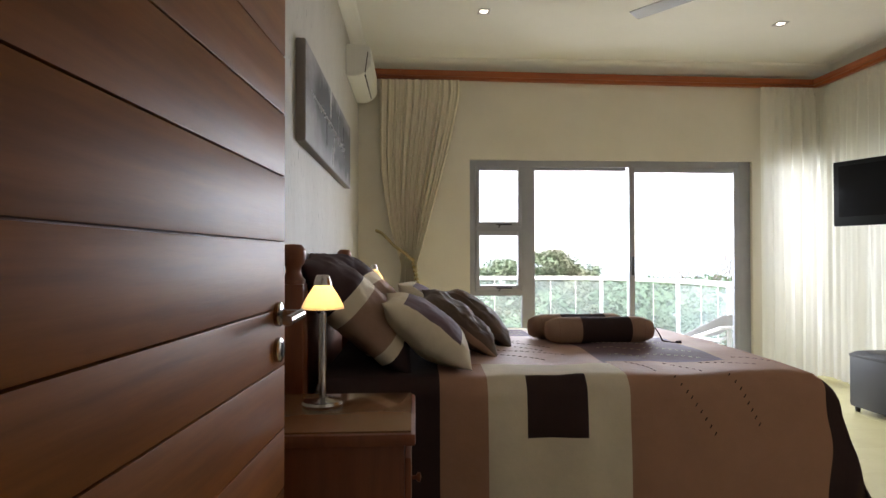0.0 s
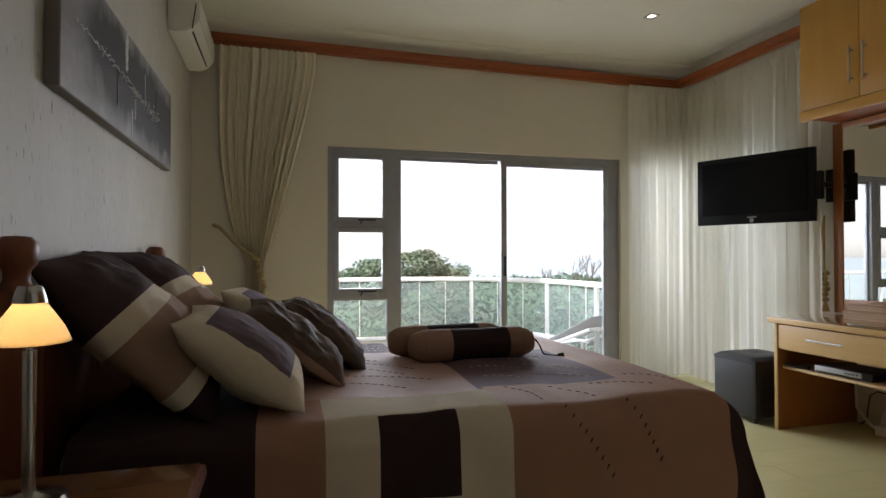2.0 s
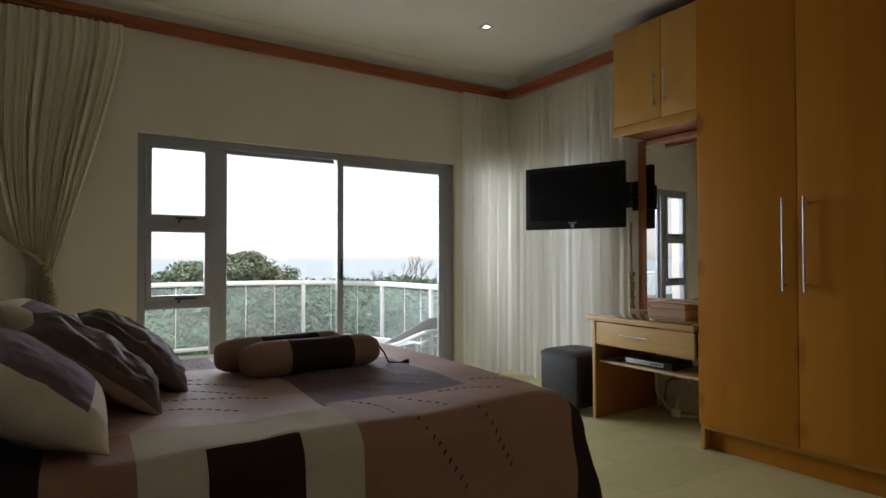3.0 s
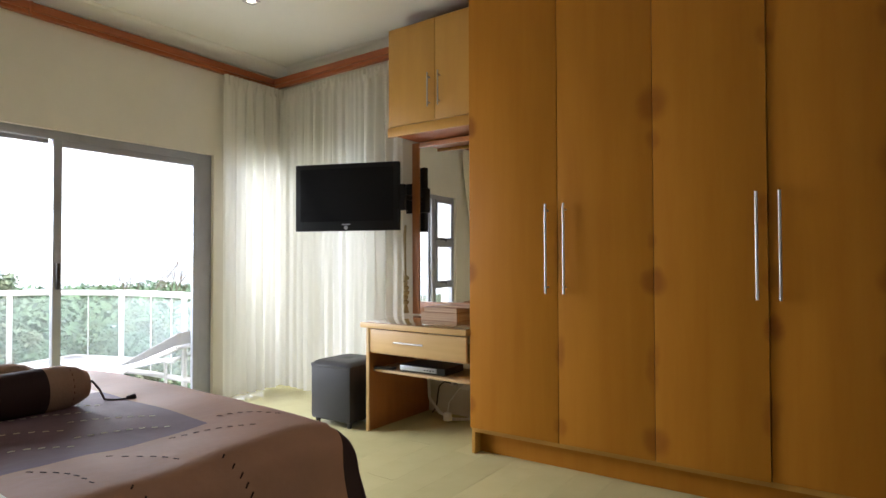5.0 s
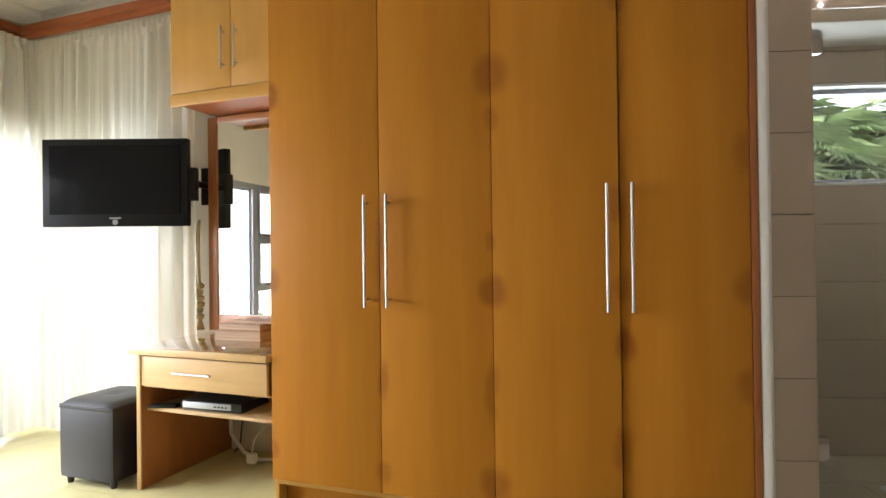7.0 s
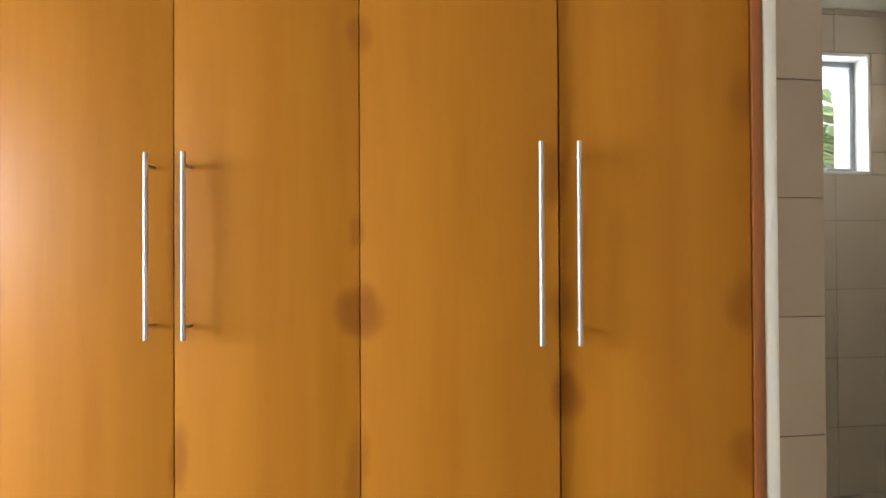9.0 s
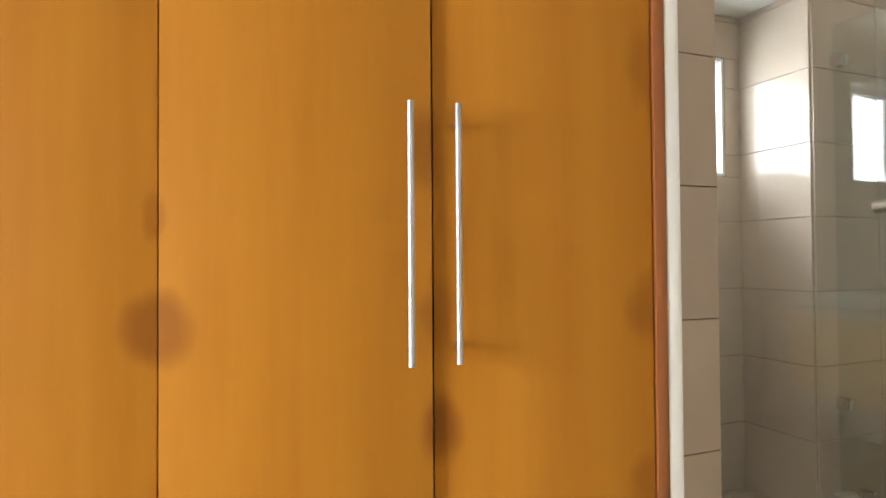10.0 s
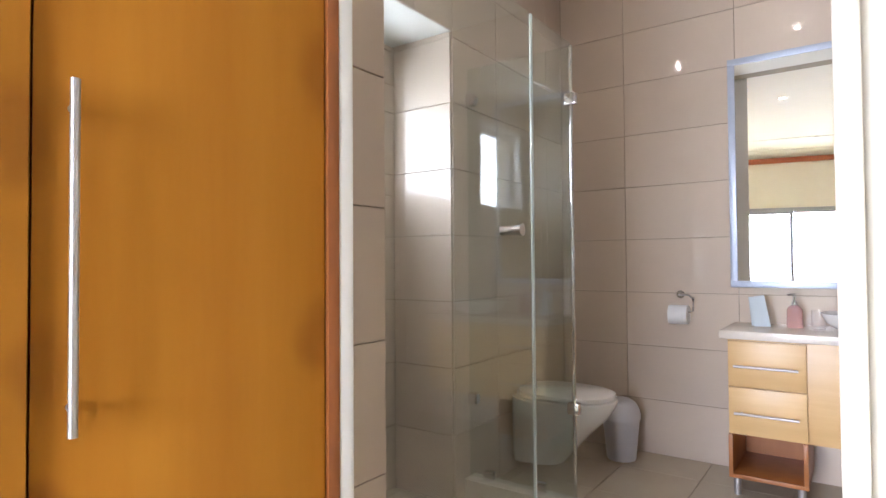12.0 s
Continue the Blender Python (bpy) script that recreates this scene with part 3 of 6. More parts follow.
def drop(o, r=0.07, flare=0.10):
    """How far a cloth that hangs o metres past an edge goes out and down."""
    if o <= 0:
        return 0.0, 0.0
    q = r * math.pi / 2
    if o < q:
        return r * math.sin(o / r), r * (1 - math.cos(o / r))
    return r + (o - q) * flare, r + (o - q) * 0.99


def cover_colour(x, y):
    """The patchwork of the bedspread, laid flat."""
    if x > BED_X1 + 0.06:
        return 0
    if y < BED_Y0 + (0.19 if x < 1.21 else 0.23):
        if x < 0.47:
            return 0
        if x < 0.655:
            return 1
        if 0.805 < x < 1.04 and BED_Y0 - 0.265 < y < BED_Y0 - 0.018:
            return 0
        if x < 1.21:
            return 2
        return 1
    if y > BED_Y1 - 0.1:
        return 2 if x < 1.3 else 1
    if x < 0.47:
        return 0
    if 1.19 < x < 1.74 and y < 3.50:
        return 4
    if 0.66 < x < 1.06 and 3.60 < y < 3.98:
        return 4
    return 3 if x < 1.74 else 1


def bed():
    b = thing("double_bed", "timber double bed made up with a brown patchwork bedspread", "bed")
    bm = B()
    box(bm, -0.06, 1.90, BED_Y0 + 0.03, BED_Y1 - 0.03, 0.08, 0.34, 0.02)
    part("base", bm, M["dark_cloth"], b)
    for x in (0.1, 1.8):
        for y in (BED_Y0 + 0.1, BED_Y1 - 0.1):
            bm = B()
            lathe(bm, [(0.025, 0.0), (0.03, 0.08)], 14, Matrix.Translation((x, y, 0)))
            part("leg", bm, M["bed_wood"], b)
    bm = B()
    box(bm, -0.03, 1.95, BED_Y0 + 0.02, BED_Y1 - 0.02, 0.34, 0.655, 0.06)
    part("mattress", bm, M["cream_cloth"], b)
    # bedspread
    over_s, over_f = 0.58, 0.60
    a0, a1, b0, b1 = 0.02, BED_X1 + over_f, BED_Y0 - over_s, BED_Y1 + over_s
    nu, nv = 150, 150

    def f(u, v):
        x, y = a0 + (a1 - a0) * u, b0 + (b1 - b0) * v
        ox, oy = max(0, x - BED_X1), max(0, BED_Y0 - y, y - BED_Y1)
        hx, dx = drop(ox, 0.13, 0.30)
        hy, dy = drop(oy, 0.07, 0.06)
        sgn = -1 if y < BED_Y0 else 1
        px = min(x, BED_X1) + hx
        py = min(max(y, BED_Y0), BED_Y1) + sgn * hy
        d = math.hypot(dx, dy) if dx * dy else dx + dy
        d = min(d, 0.61)
        z = BED_Z - d
        wav = 0.012 * noise.noise((x * 3, y * 3, 1)) + 0.004 * noise.noise((x * 11, y * 4, 5))
        z += wav if d < 0.05 else 0.25 * wav
        k = min(1, d / 0.3)
        if oy > 0:
            py += sgn * k * (0.010 * math.sin(x * 21 + 1.3 * math.sin(x * 5)) + 0.008 * noise.noise((x * 6, z * 4, 2)))
        if ox > 0:
            px += k * (0.016 * math.sin(y * 17 + 1.1 * math.sin(y * 4)) + 0.01 * noise.noise((y * 6, z * 4, 7)))
        z += 0.02 * math.exp(-((y - 3.3) / 0.7) ** 2) if d < 0.01 else 0
        return Vector((px, py, z))

    bm = B()
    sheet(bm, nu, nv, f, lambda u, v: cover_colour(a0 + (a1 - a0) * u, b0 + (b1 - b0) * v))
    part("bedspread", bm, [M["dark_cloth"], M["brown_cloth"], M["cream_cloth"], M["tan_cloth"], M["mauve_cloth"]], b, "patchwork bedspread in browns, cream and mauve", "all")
    # embroidered dashes in curved rows
    bm = B()
    rng = random.Random(9)
    rows = [((0.75, 3.10), (1.06, 2.98), 0), ((0.88, 3.30), (1.04, 3.18), 0), ((0.70, 3.00), (0.95, 2.90), 0), ((0.80, 3.22), (0.98, 3.08), 0), ((0.72, 3.36), (0.92, 3.36), 0),
            ((1.29, 2.80), (1.35, 2.64), 0), ((1.45, 2.78), (1.54, 2.64), 0), ((1.62, 2.80), (1.80, 2.70), 0), ((1.80, 2.86), (1.92, 2.74), 0),
            ((1.39, 3.42), (1.64, 3.28), 1), ((1.30, 3.30), (1.58, 3.20), 1), ((1.27, 3.12), (1.45, 3.06), 1), ((1.50, 3.12), (1.68, 3.02), 1), ((1.28, 2.98), (1.42, 2.92), 1), ((1.46, 2.98), (1.66, 2.90), 1),
            ((0.74, 3.74), (1.00, 3.76), 1), ((0.76, 3.82), (1.02, 3.86), 1), ((0.72, 3.90), (0.96, 3.92), 1), ((0.80, 3.66), (1.0, 3.68), 1)]
    for (x0, y0), (x1, y1), pale in rows:
        length = math.hypot(x1 - x0, y1 - y0)
        n, turn = max(3, int(length / 0.024)), math.degrees(math.atan2(y1 - y0, x1 - x0))
        for i in range(n):
            q = i / (n - 1)
            bend = 0.018 * math.sin(math.pi * q)
            ax, ay = x0 + (x1 - x0) * q - bend * math.sin(radians(turn)), y0 + (y1 - y0) * q + bend * math.cos(radians(turn))
            p = f((ax - a0) / (a1 - a0), (ay - b0) / (b1 - b0))
            box(bm, -0.0075, 0.0075, -0.0013 - 0.0008 * pale, 0.0013 + 0.0008 * pale, 0, 0.0012, index=pale, m=Matrix.Translation(p + Vector((0, 0, 0.0012))) @ pose(0, 0, 0, 0, 0, turn + 18 * (0.5 - q)))
    # rows that run down the near side
    for x, length, lean in ((1.40, 0.26, 0.6), (1.62, 0.24, 0.5)):
        for i in range(int(length / 0.028)):
            q = i * 0.028
            u, v = (x + lean * q - a0) / (a1 - a0), (BED_Y0 - 0.03 - q - b0) / (b1 - b0)
            p = f(u, v)
            box(bm, -0.0015, 0.0015, -0.003, 0.0, -0.0075, 0.0075, index=0, m=Matrix.Translation(p) @ pose(0, 0, 0, 0, 30, 0))
    part("embroidery", bm, [M["dark_cloth"], M["cream_cloth"]], b, "dashed embroidery", False)["kind"] = "stuff"
    # headboard
    hb = B()
    box(hb, -0.125, -0.085, BED_Y0 + 0.0, BED_Y1, 0.30, 1.00, 0.012)
    box(hb, -0.13, -0.08, BED_Y0 + 0.0, BED_Y1, 0.96, 1.03, 0.012)
    board = part("headboard", hb, M["bed_wood"], b)
    for y in (BED_Y0 - 0.06, BED_Y1 + 0.06):
        bm = B()
        box(bm, -0.125, -0.035, y - 0.045, y + 0.045, 0.0, 1.06, 0.008)
        lathe(bm, [(0.043, 1.05), (0.045, 1.075), (0.034, 1.085), (0.028, 1.105), (0.03, 1.125), (0.042, 1.14), (0.047, 1.165), (0.045, 1.19), (0.03, 1.207), (0.0, 1.21)], 24, Matrix.Translation((-0.08, y, 0)))
        part("bedpost", bm, M["bed_wood"], board, "turned timber bedpost")


bed()


def pillow(name, label, m, w, h, t, mats, index, group="", pinch=0.10, category="cushion", rumple=1.0, crease=0.0):
    """A stuffed cushion, w by h, t thick, lying in its own xy plane; crease gathers its cloth into sharp folds."""
    bm = B()
    n = 50
    rng = random.Random(int(w * 1000 + h * 100 + len(label)))
    off = rng.uniform(0, 50)

    def f(sgn):
        def g(u, v):
            x, y = 2 * u - 1, 2 * v - 1
            e = (1 - abs(x) ** 2.1) * (1 - abs(y) ** 2.1)
            th = t / 2 * max(0, e) ** 0.58
            px = x * w / 2 * (1 - pinch * (1 - y * y) * abs(x) ** 3)
            py = y * h / 2 * (1 - pinch * (1 - x * x) * abs(y) ** 3)
            wr = rumple * (0.010 * noise.noise((x * 1.8 + off, y * 1.8, sgn)) + 0.004 * noise.noise((x * 7 + off, y * 4, sgn)) + 0.002 * noise.noise((x * 4 + off, y * 16, sgn)))
            bend = 0.5 * noise.noise((x * 1.5, y * 1.5 + off, 4))
            wr += crease * (0.020 * (0.35 - abs(noise.noise((x * 2.6 + 1.5 * bend + off, y * 1.5 + bend, sgn * 2)))) + 0.007 * (0.3 - abs(noise.noise((x * 8 + 3 * bend + off, y * 3, sgn)))))
            # small puckers along the seam
            rim = max(abs(x), abs(y)) ** 8
            wr += 0.0035 * rim * math.sin(31 * x + 27 * y + off) * min(1, e * 12)
            return Vector((px, py, sgn * th + wr * min(1, e * 4) - 0.02 * (x * x - y * y) * 0.5))
        return g

    for sgn in (1, -1):
        sheet(bm, n, n, f(sgn), lambda u, v: index(u, v, sgn))
    bmesh.ops.remove_doubles(bm, verts=bm.verts, dist=0.0008)
    ob = mesh_object(name, bm, mats, "all")
    ob.matrix_world = m
    return tagged(ob, label, category, group)


M["pillow_tan"] = material("bolster_tan", (0.34, 0.21, 0.145), 0.8, spread=0.15, bump=0.25, bump_scale=120, spec=0.2)
M["pillow_mauve"] = material("pillow_mauve", (0.060, 0.032, 0.033), 0.8, spread=0.2, bump=0.5, bump_scale=16, spec=0.2)
M["panel_mauve"] = material("panel_mauve", (0.15, 0.10, 0.12), 0.8, spread=0.15, bump=0.4, bump_scale=40, spec=0.2)
CL = [M["dark_cloth"], M["brown_cloth"], M["cream_cloth"], M["pillow_tan"], M["pillow_mauve"], M["taupe_satin"], M["panel_mauve"]]


def big_pattern(u, v, s):
    # v runs from the mattress to the headboard's top
    if v > 0.62:
        return 4
    if v > 0.52:
        return 2
    if v > 0.24:
        return 1 if u > 0.88 else 3
    if v > 0.16:
        return 2
    return 0


def small_pattern(u, v, s):
    if s > 0 and 0.12 < u < 0.88 and 0.20 < v < 0.84:
        return 6
    return 2


def on_bed(x, y, z, lean, turn, roll=0):
    """A cushion's pose: its face leans back by lean degrees towards the headboard and looks along turn."""
    return pose(x, y, z, 0, 0, turn) @ pose(0, 0, 0, 90 - lean, 0, 0) @ pose(0, 0, 0, 0, 0, roll)


pillow("pillow", "large mauve and tan banded pillow leaning on the headboard", on_bed(0.11, 2.95, 0.93, 44, 90 + 3, 4), 0.70, 0.66, 0.25, CL, big_pattern, "pillows on the bed", category="pillow", rumple=2.0, crease=0.7)
pillow("pillow", "large mauve and tan banded pillow leaning on the headboard", on_bed(0.11, 3.70, 0.93, 43, 90 - 3, -3), 0.70, 0.66, 0.25, CL, big_pattern, "pillows on the bed", category="pillow", rumple=2.0, crease=0.7)
pillow("cushion", "cream cushion with a mauve panel propped on the pillow", on_bed(0.425, 2.83, 0.85, 53, 88, 3), 0.45, 0.45, 0.20, CL, small_pattern, "cushions on the bed")
pillow("cushion", "cream cushion with a mauve panel propped on the pillow", on_bed(0.45, 3.80, 0.85, 48, 93, -5), 0.45, 0.45, 0.20, CL, small_pattern, "cushions on the bed")
pillow("cushion", "crumpled taupe satin cushion with tan edging leaning between the others", on_bed(0.585, 3.17, 0.84, 51, 87, 3), 0.46, 0.45, 0.16, CL, lambda u, v, s: 3 if u < 0.03 or v < 0.03 else 5, "satin cushions", crease=1.7)
pillow("cushion", "crumpled dark taupe satin cushion leaning between the others", on_bed(0.70, 3.42, 0.83, 50, 92, -4), 0.46, 0.44, 0.16, CL, lambda u, v, s: 4 if v < 0.04 or u > 0.95 else 5, "satin cushions", crease=1.7)


def bolster(y, x0, x1, turn, label):
    b = thing("bolster", label, "bolster", pose((x0 + x1) / 2, y, BED_Z + 0.085, 0, 0, turn), "bolsters on the bed")
    half, r = (x1 - x0) / 2, 0.068
    bm = B()
    side = Matrix.Rotation(radians(90), 4, "Y")
    prof = [(0.012, -half), (0.045, -half + 0.004), (r * 0.86, -half + 0.03), (r, -half + 0.07)]
    prof += [(r * (1 + 0.02 * math.sin(9 * q)), -half + 0.07 + q * (2 * half - 0.14)) for q in (0.14, 0.19, 0.25, 0.4, 0.6, 0.75, 0.8, 0.86)]
    prof += [(r, half - 0.07), (r * 0.86, half - 0.03), (0.045, half - 0.004), (0.012, half)]
    lathe(bm, prof, 32, side)
    for f in bm.faces:
        q = f.calc_center_median().x / half
        f.material_index = 1 if -0.37 < q < 0.55 else 0
    part("cover", bm, [M["pillow_tan"], M["dark_cloth"]], b, "tan cover with a dark middle band", "all")
    for q in (-0.80, 0.78):
        bm = B()
        for k in range(22):
            e = radians(360 * k / 22)
            box(bm, -0.001, 0.001, -0.004, 0.004, 0, 0.0015, m=pose(q * half, 0, 0) @ Matrix.Rotation(e, 4, "X") @ pose(0, 0, r * 1.005))
        part("stitching", bm, M["bed_wood"], b, "row of brown stitches", False)["kind"] = "stuff"
    bm = B()
    tube(bm, [(half - 0.004, 0, 0), (half + 0.018, -0.005, 0.006), (half + 0.036, -0.012, -0.022), (half + 0.050, -0.02, -0.058), (half + 0.085, -0.03, -0.066), (half + 0.12, -0.03, -0.068)], 0.004, 6)
    lathe(bm, [(0.0, 0.0), (0.007, 0.004), (0.010, 0.03), (0.0, 0.034)], 8, Matrix.Translation((half + 0.115, -0.03, -0.066)) @ pose(0, 0, 0, 0, 90, 0))
    part("cord", bm, M["dark_cloth"], b, "dark cord with a small tassel")


bolster(3.33, 1.06, 1.63, 2, "tan and dark brown bolster cushion lying on the bedspread")
bolster(3.50, 1.00, 1.55, 6, "tan and dark brown bolster cushion lying behind another")


# ---------------------------------------------------------------- nightstands and lamps
def nightstand(y0, y1):
    n = thing("nightstand", "reddish timber nightstand with a glass-covered top", "nightstand", pose(0, y0, 0), "nightstands beside the bed")
    w, h, x1 = y1 - y0, 0.70, 0.378
    bm = B()
    box(bm, WEST + 0.01, x1 - 0.03, 0.02, w - 0.02, 0.06, h - 0.04, 0.004)
    box(bm, WEST + 0.02, x1 - 0.05, 0.03, w - 0.03, 0.0, 0.06)
    part("body", bm, M["bed_wood"], n)
    bm = B()
    box(bm, WEST + 0.005, x1, 0.0, w, h - 0.04, h - 0.006, 0.010)
    part("top", bm, M["bed_wood"], n, "moulded timber top")
    bm = B()
    box(bm, WEST + 0.01, x1 - 0.012, 0.012, w - 0.012, h - 0.006, h, 0.002)
    part("glass_top", bm, M["table_glass"], n, "clear glass sheet")
    for z0, z1 in ((0.10, 0.35), (0.37, 0.62)):
        bm = B()
        box(bm, x1 - 0.03, x1 - 0.012, 0.035, w - 0.035, z0, z1, 0.006)
        d = part("drawer", bm, M["bed_wood"], n)
        bm = B()
        lathe(bm, [(0.006, 0), (0.006, 0.012), (0.014, 0.018), (0.014, 0.026), (0, 0.03)], 14, Matrix.Translation((x1 - 0.012, w / 2, (z0 + z1) / 2)) @ pose(0, 0, 0, 0, 90, 0))
        part("knob", bm, M["bed_wood"], d)


M["table_glass"] = material("table_glass", (0.24, 0.11, 0.05), 0.16, spread=0.15, scale=5, coat=0.25)
nightstand(1.86, 2.315)
nightstand(4.30, 4.755)


def bedside_lamp(x, y, z, power):
    p = thing("bedside_lamp", "lit steel table lamp with a frosted bowl shade on the nightstand", "lamp", pose(x, y, z), "lamps beside the bed")
    bm = B()
    lathe(bm, [(0.062, 0.0), (0.064, 0.008), (0.060, 0.016), (0.02, 0.022), (0.014, 0.026)], 32)
    part("base", bm, M["polished_steel"], p)
    bm = B()
    rod(bm, (0, 0, 0.022), (0, 0, 0.285), 0.0115, sides=20)
    rod(bm, (0, 0, 0.285), (0, 0, 0.33), 0.006, sides=14)
    part("stem", bm, M["polished_steel"], p)
    bm = B()
    prof = [(0.066, 0.300), (0.063, 0.310), (0.055, 0.328), (0.044, 0.346), (0.033, 0.362), (0.024, 0.376)]
    lathe(bm, prof + [(r - 0.002, h - 0.001) for r, h in prof[::-1]], 40)
    shade = part("shade", bm, M["shade"], p, "frosted glass shade glowing warm", "all")
    bm = B()
    lathe(bm, [(0.028, 0.373), (0.026, 0.384), (0.022, 0.398), (0.019, 0.404), (0.0, 0.405)], 28)
    part("cap", bm, M["polished_steel"], p)
    bm = B()
    lathe(bm, [(0.0, 0.326), (0.012, 0.330), (0.014, 0.342), (0.008, 0.358), (0.008, 0.368)], 16)
    part("bulb", bm, M["bulb"], p, "glowing bulb")
    lamp_light("lamp_glow", (x, y, z + 0.338), power * 2.4, (1.0, 0.72, 0.41), 0.025)


M["bulb"] = material("warm_bulb", (1.0, 0.72, 0.38), 0.5, emission=5)
bedside_lamp(0.09, 2.15, 0.70, 0.3)
bedside_lamp(0.09, 4.47, 0.70, 0.3)


# ---------------------------------------------------------------- wall things
def canvas_picture():
    p = thing("canvas_picture", "long grey canvas print of a rainy street on the headboard wall", "picture", pose(WEST, 2.86, 1.665))
    w, h, d = 1.78, 0.45, 0.042
    bm = B()
    box(bm, 0.002, d, 0, w, 0, h, 0.004)
    part("canvas", bm, M["canvas_side"], p)
    bm = B()
    box(bm, d, d + 0.0025, 0.004, w - 0.004, 0.004, h - 0.004)
    part("print", bm, M["print"], p, "blurred grey and sepia print with a dark line of buildings", False)
    rng = random.Random(12)
    bm = B()
    for y, z0, z1, lean, wd in ((0.62, 0.10, 0.24, 2, 0.006), (1.34, 0.22, 0.36, -8, 0.006)):
        box(bm, 0, 0.0016, -wd / 2, wd / 2, 0, z1 - z0, index=0, m=pose(d + 0.0030, y, z0, lean))
    # thick pale dabs: a line of them along the shore, two upright columns of light, a fine rising mast
    for k in range(170):
        q = k / 169
        a, b = rng.uniform(0.006, 0.026), rng.uniform(0.002, 0.0045)
        box(bm, 0, 0.0016, -a / 2, a / 2, -b / 2, b / 2, index=1, m=pose(d + 0.0027 + 0.0003 * (k % 5), 0.15 + 1.27 * q ** 0.72, 0.255 - 0.045 * q + rng.gauss(0, 0.004 + 0.016 * q), rng.uniform(-55, 40)))
    for y, z0, z1, wd, count in ((0.76, 0.28, 0.44, 0.036, 34), (0.85, 0.02, 0.14, 0.020, 22), (0.91, 0.11, 0.20, 0.016, 12), (1.10, 0.23, 0.37, 0.008, 18)):
        for k in range(count):
            box(bm, 0, 0.0016, -wd * rng.uniform(0.3, 0.7), wd * rng.uniform(0.3, 0.7), -0.003, 0.003, index=1, m=pose(d + 0.0030 + 0.0003 * (k % 4), y + rng.uniform(-0.004, 0.004), z0 + (z1 - z0) * k / count, rng.uniform(-35, 35)))
    part("ink_drawing", bm, [M["ink"], M["pale_ink"]], p, "thick pale dabs and thin dark strokes", False)["kind"] = "stuff"


def print_material():
    """A blurred wet street: grey wash with a dark ragged mass that falls across the canvas and its streaked reflection."""
    m = material("grey_print", (0.40, 0.385, 0.41), 0.6, second=(0.20, 0.18, 0.175), scale=1.7, stretch=(1, 1.4, 3), bump=0.05)
    n, l = m.node_tree.nodes, m.node_tree.links
    wash = n["Principled BSDF"].inputs["Base Color"].links[0].from_socket
    tc, fall, band = n.new("ShaderNodeTexCoord"), n.new("ShaderNodeVectorMath"), n.new("ShaderNodeMath")
    fall.operation = "DOT_PRODUCT"
    fall.inputs[1].default_value = (0, 0.03, 1)
    l.new(tc.outputs["Object"], fall.inputs[0])
    band.operation = "SUBTRACT"
    band.inputs[1].default_value = 0.275
    l.new(fall.outputs["Value"], band.inputs[0])
    near = None
    for reach, stretch, low, high in ((0.20, (1, 4, 13), 0.18, 0.46), (0.28, (1, 2.6, 0.8), 0.34, 0.58)):
        mp, nz, rag, off, fade, both = (n.new("ShaderNode" + k) for k in ("Mapping", "TexNoise", "MapRange", "Math", "MapRange", "Math"))
        mp.inputs["Scale"].default_value = stretch
        nz.inputs["Scale"].default_value, nz.inputs["Detail"].default_value, nz.inputs["Roughness"].default_value = 1.0, 6, 0.7
        l.new(tc.outputs["Object"], mp.inputs["Vector"]), l.new(mp.outputs[0], nz.inputs["Vector"])
        rag.inputs["From Min"].default_value, rag.inputs["From Max"].default_value = low, high
        l.new(nz.outputs["Fac"], rag.inputs["Value"])
        off.operation, both.operation = "ABSOLUTE", "MULTIPLY"
        l.new(band.outputs[0], off.inputs[0]), l.new(off.outputs[0], fade.inputs["Value"])
        fade.interpolation_type = "SMOOTHSTEP"
        for key, v in (("From Min", 0.0), ("From Max", reach), ("To Min", 1.0), ("To Max", 0.0)):
            fade.inputs[key].default_value = v
        l.new(rag.outputs[0], both.inputs[0]), l.new(fade.outputs[0], both.inputs[1])
        if near:
            mx = n.new("ShaderNodeMath")
            mx.operation = "MAXIMUM"
            l.new(near, mx.inputs[0]), l.new(both.outputs[0], mx.inputs[1])
            near = mx.outputs[0]
        else:
            near = both.outputs[0]
    # the mass gathers towards the middle of the canvas
    apart, span, keep = n.new("ShaderNodeSeparateXYZ"), n.new("ShaderNodeMapRange"), n.new("ShaderNodeMath")
    l.new(tc.outputs["Object"], apart.inputs[0]), l.new(apart.outputs["Y"], span.inputs["Value"])
    span.interpolation_type = "SMOOTHSTEP"
    span.inputs["From Min"].default_value, span.inputs["From Max"].default_value = 0.12, 0.75
    span.inputs["To Min"].default_value, span.inputs["To Max"].default_value = 0.5, 3.0
    keep.operation, keep.use_clamp = "MULTIPLY", True
    l.new(near, keep.inputs[0]), l.new(span.outputs[0], keep.inputs[1])
    near = keep.outputs[0]
    mix = n.new("ShaderNodeMix")
    mix.data_type = "RGBA"
    mix.inputs["B"].default_value = (0.028, 0.023, 0.022, 1)
    l.new(near, mix.inputs["Factor"]), l.new(wash, mix.inputs["A"])
    l.new(mix.outputs["Result"], n["Principled BSDF"].inputs["Base Color"])
    return m


M["print"] = print_material()
M["ink"] = material("dark_ink", (0.075, 0.065, 0.062), 0.7, spread=0.3)
M["pale_ink"] = material("pale_ink", (0.72, 0.70, 0.69), 0.35, spread=0.1)
canvas_picture()


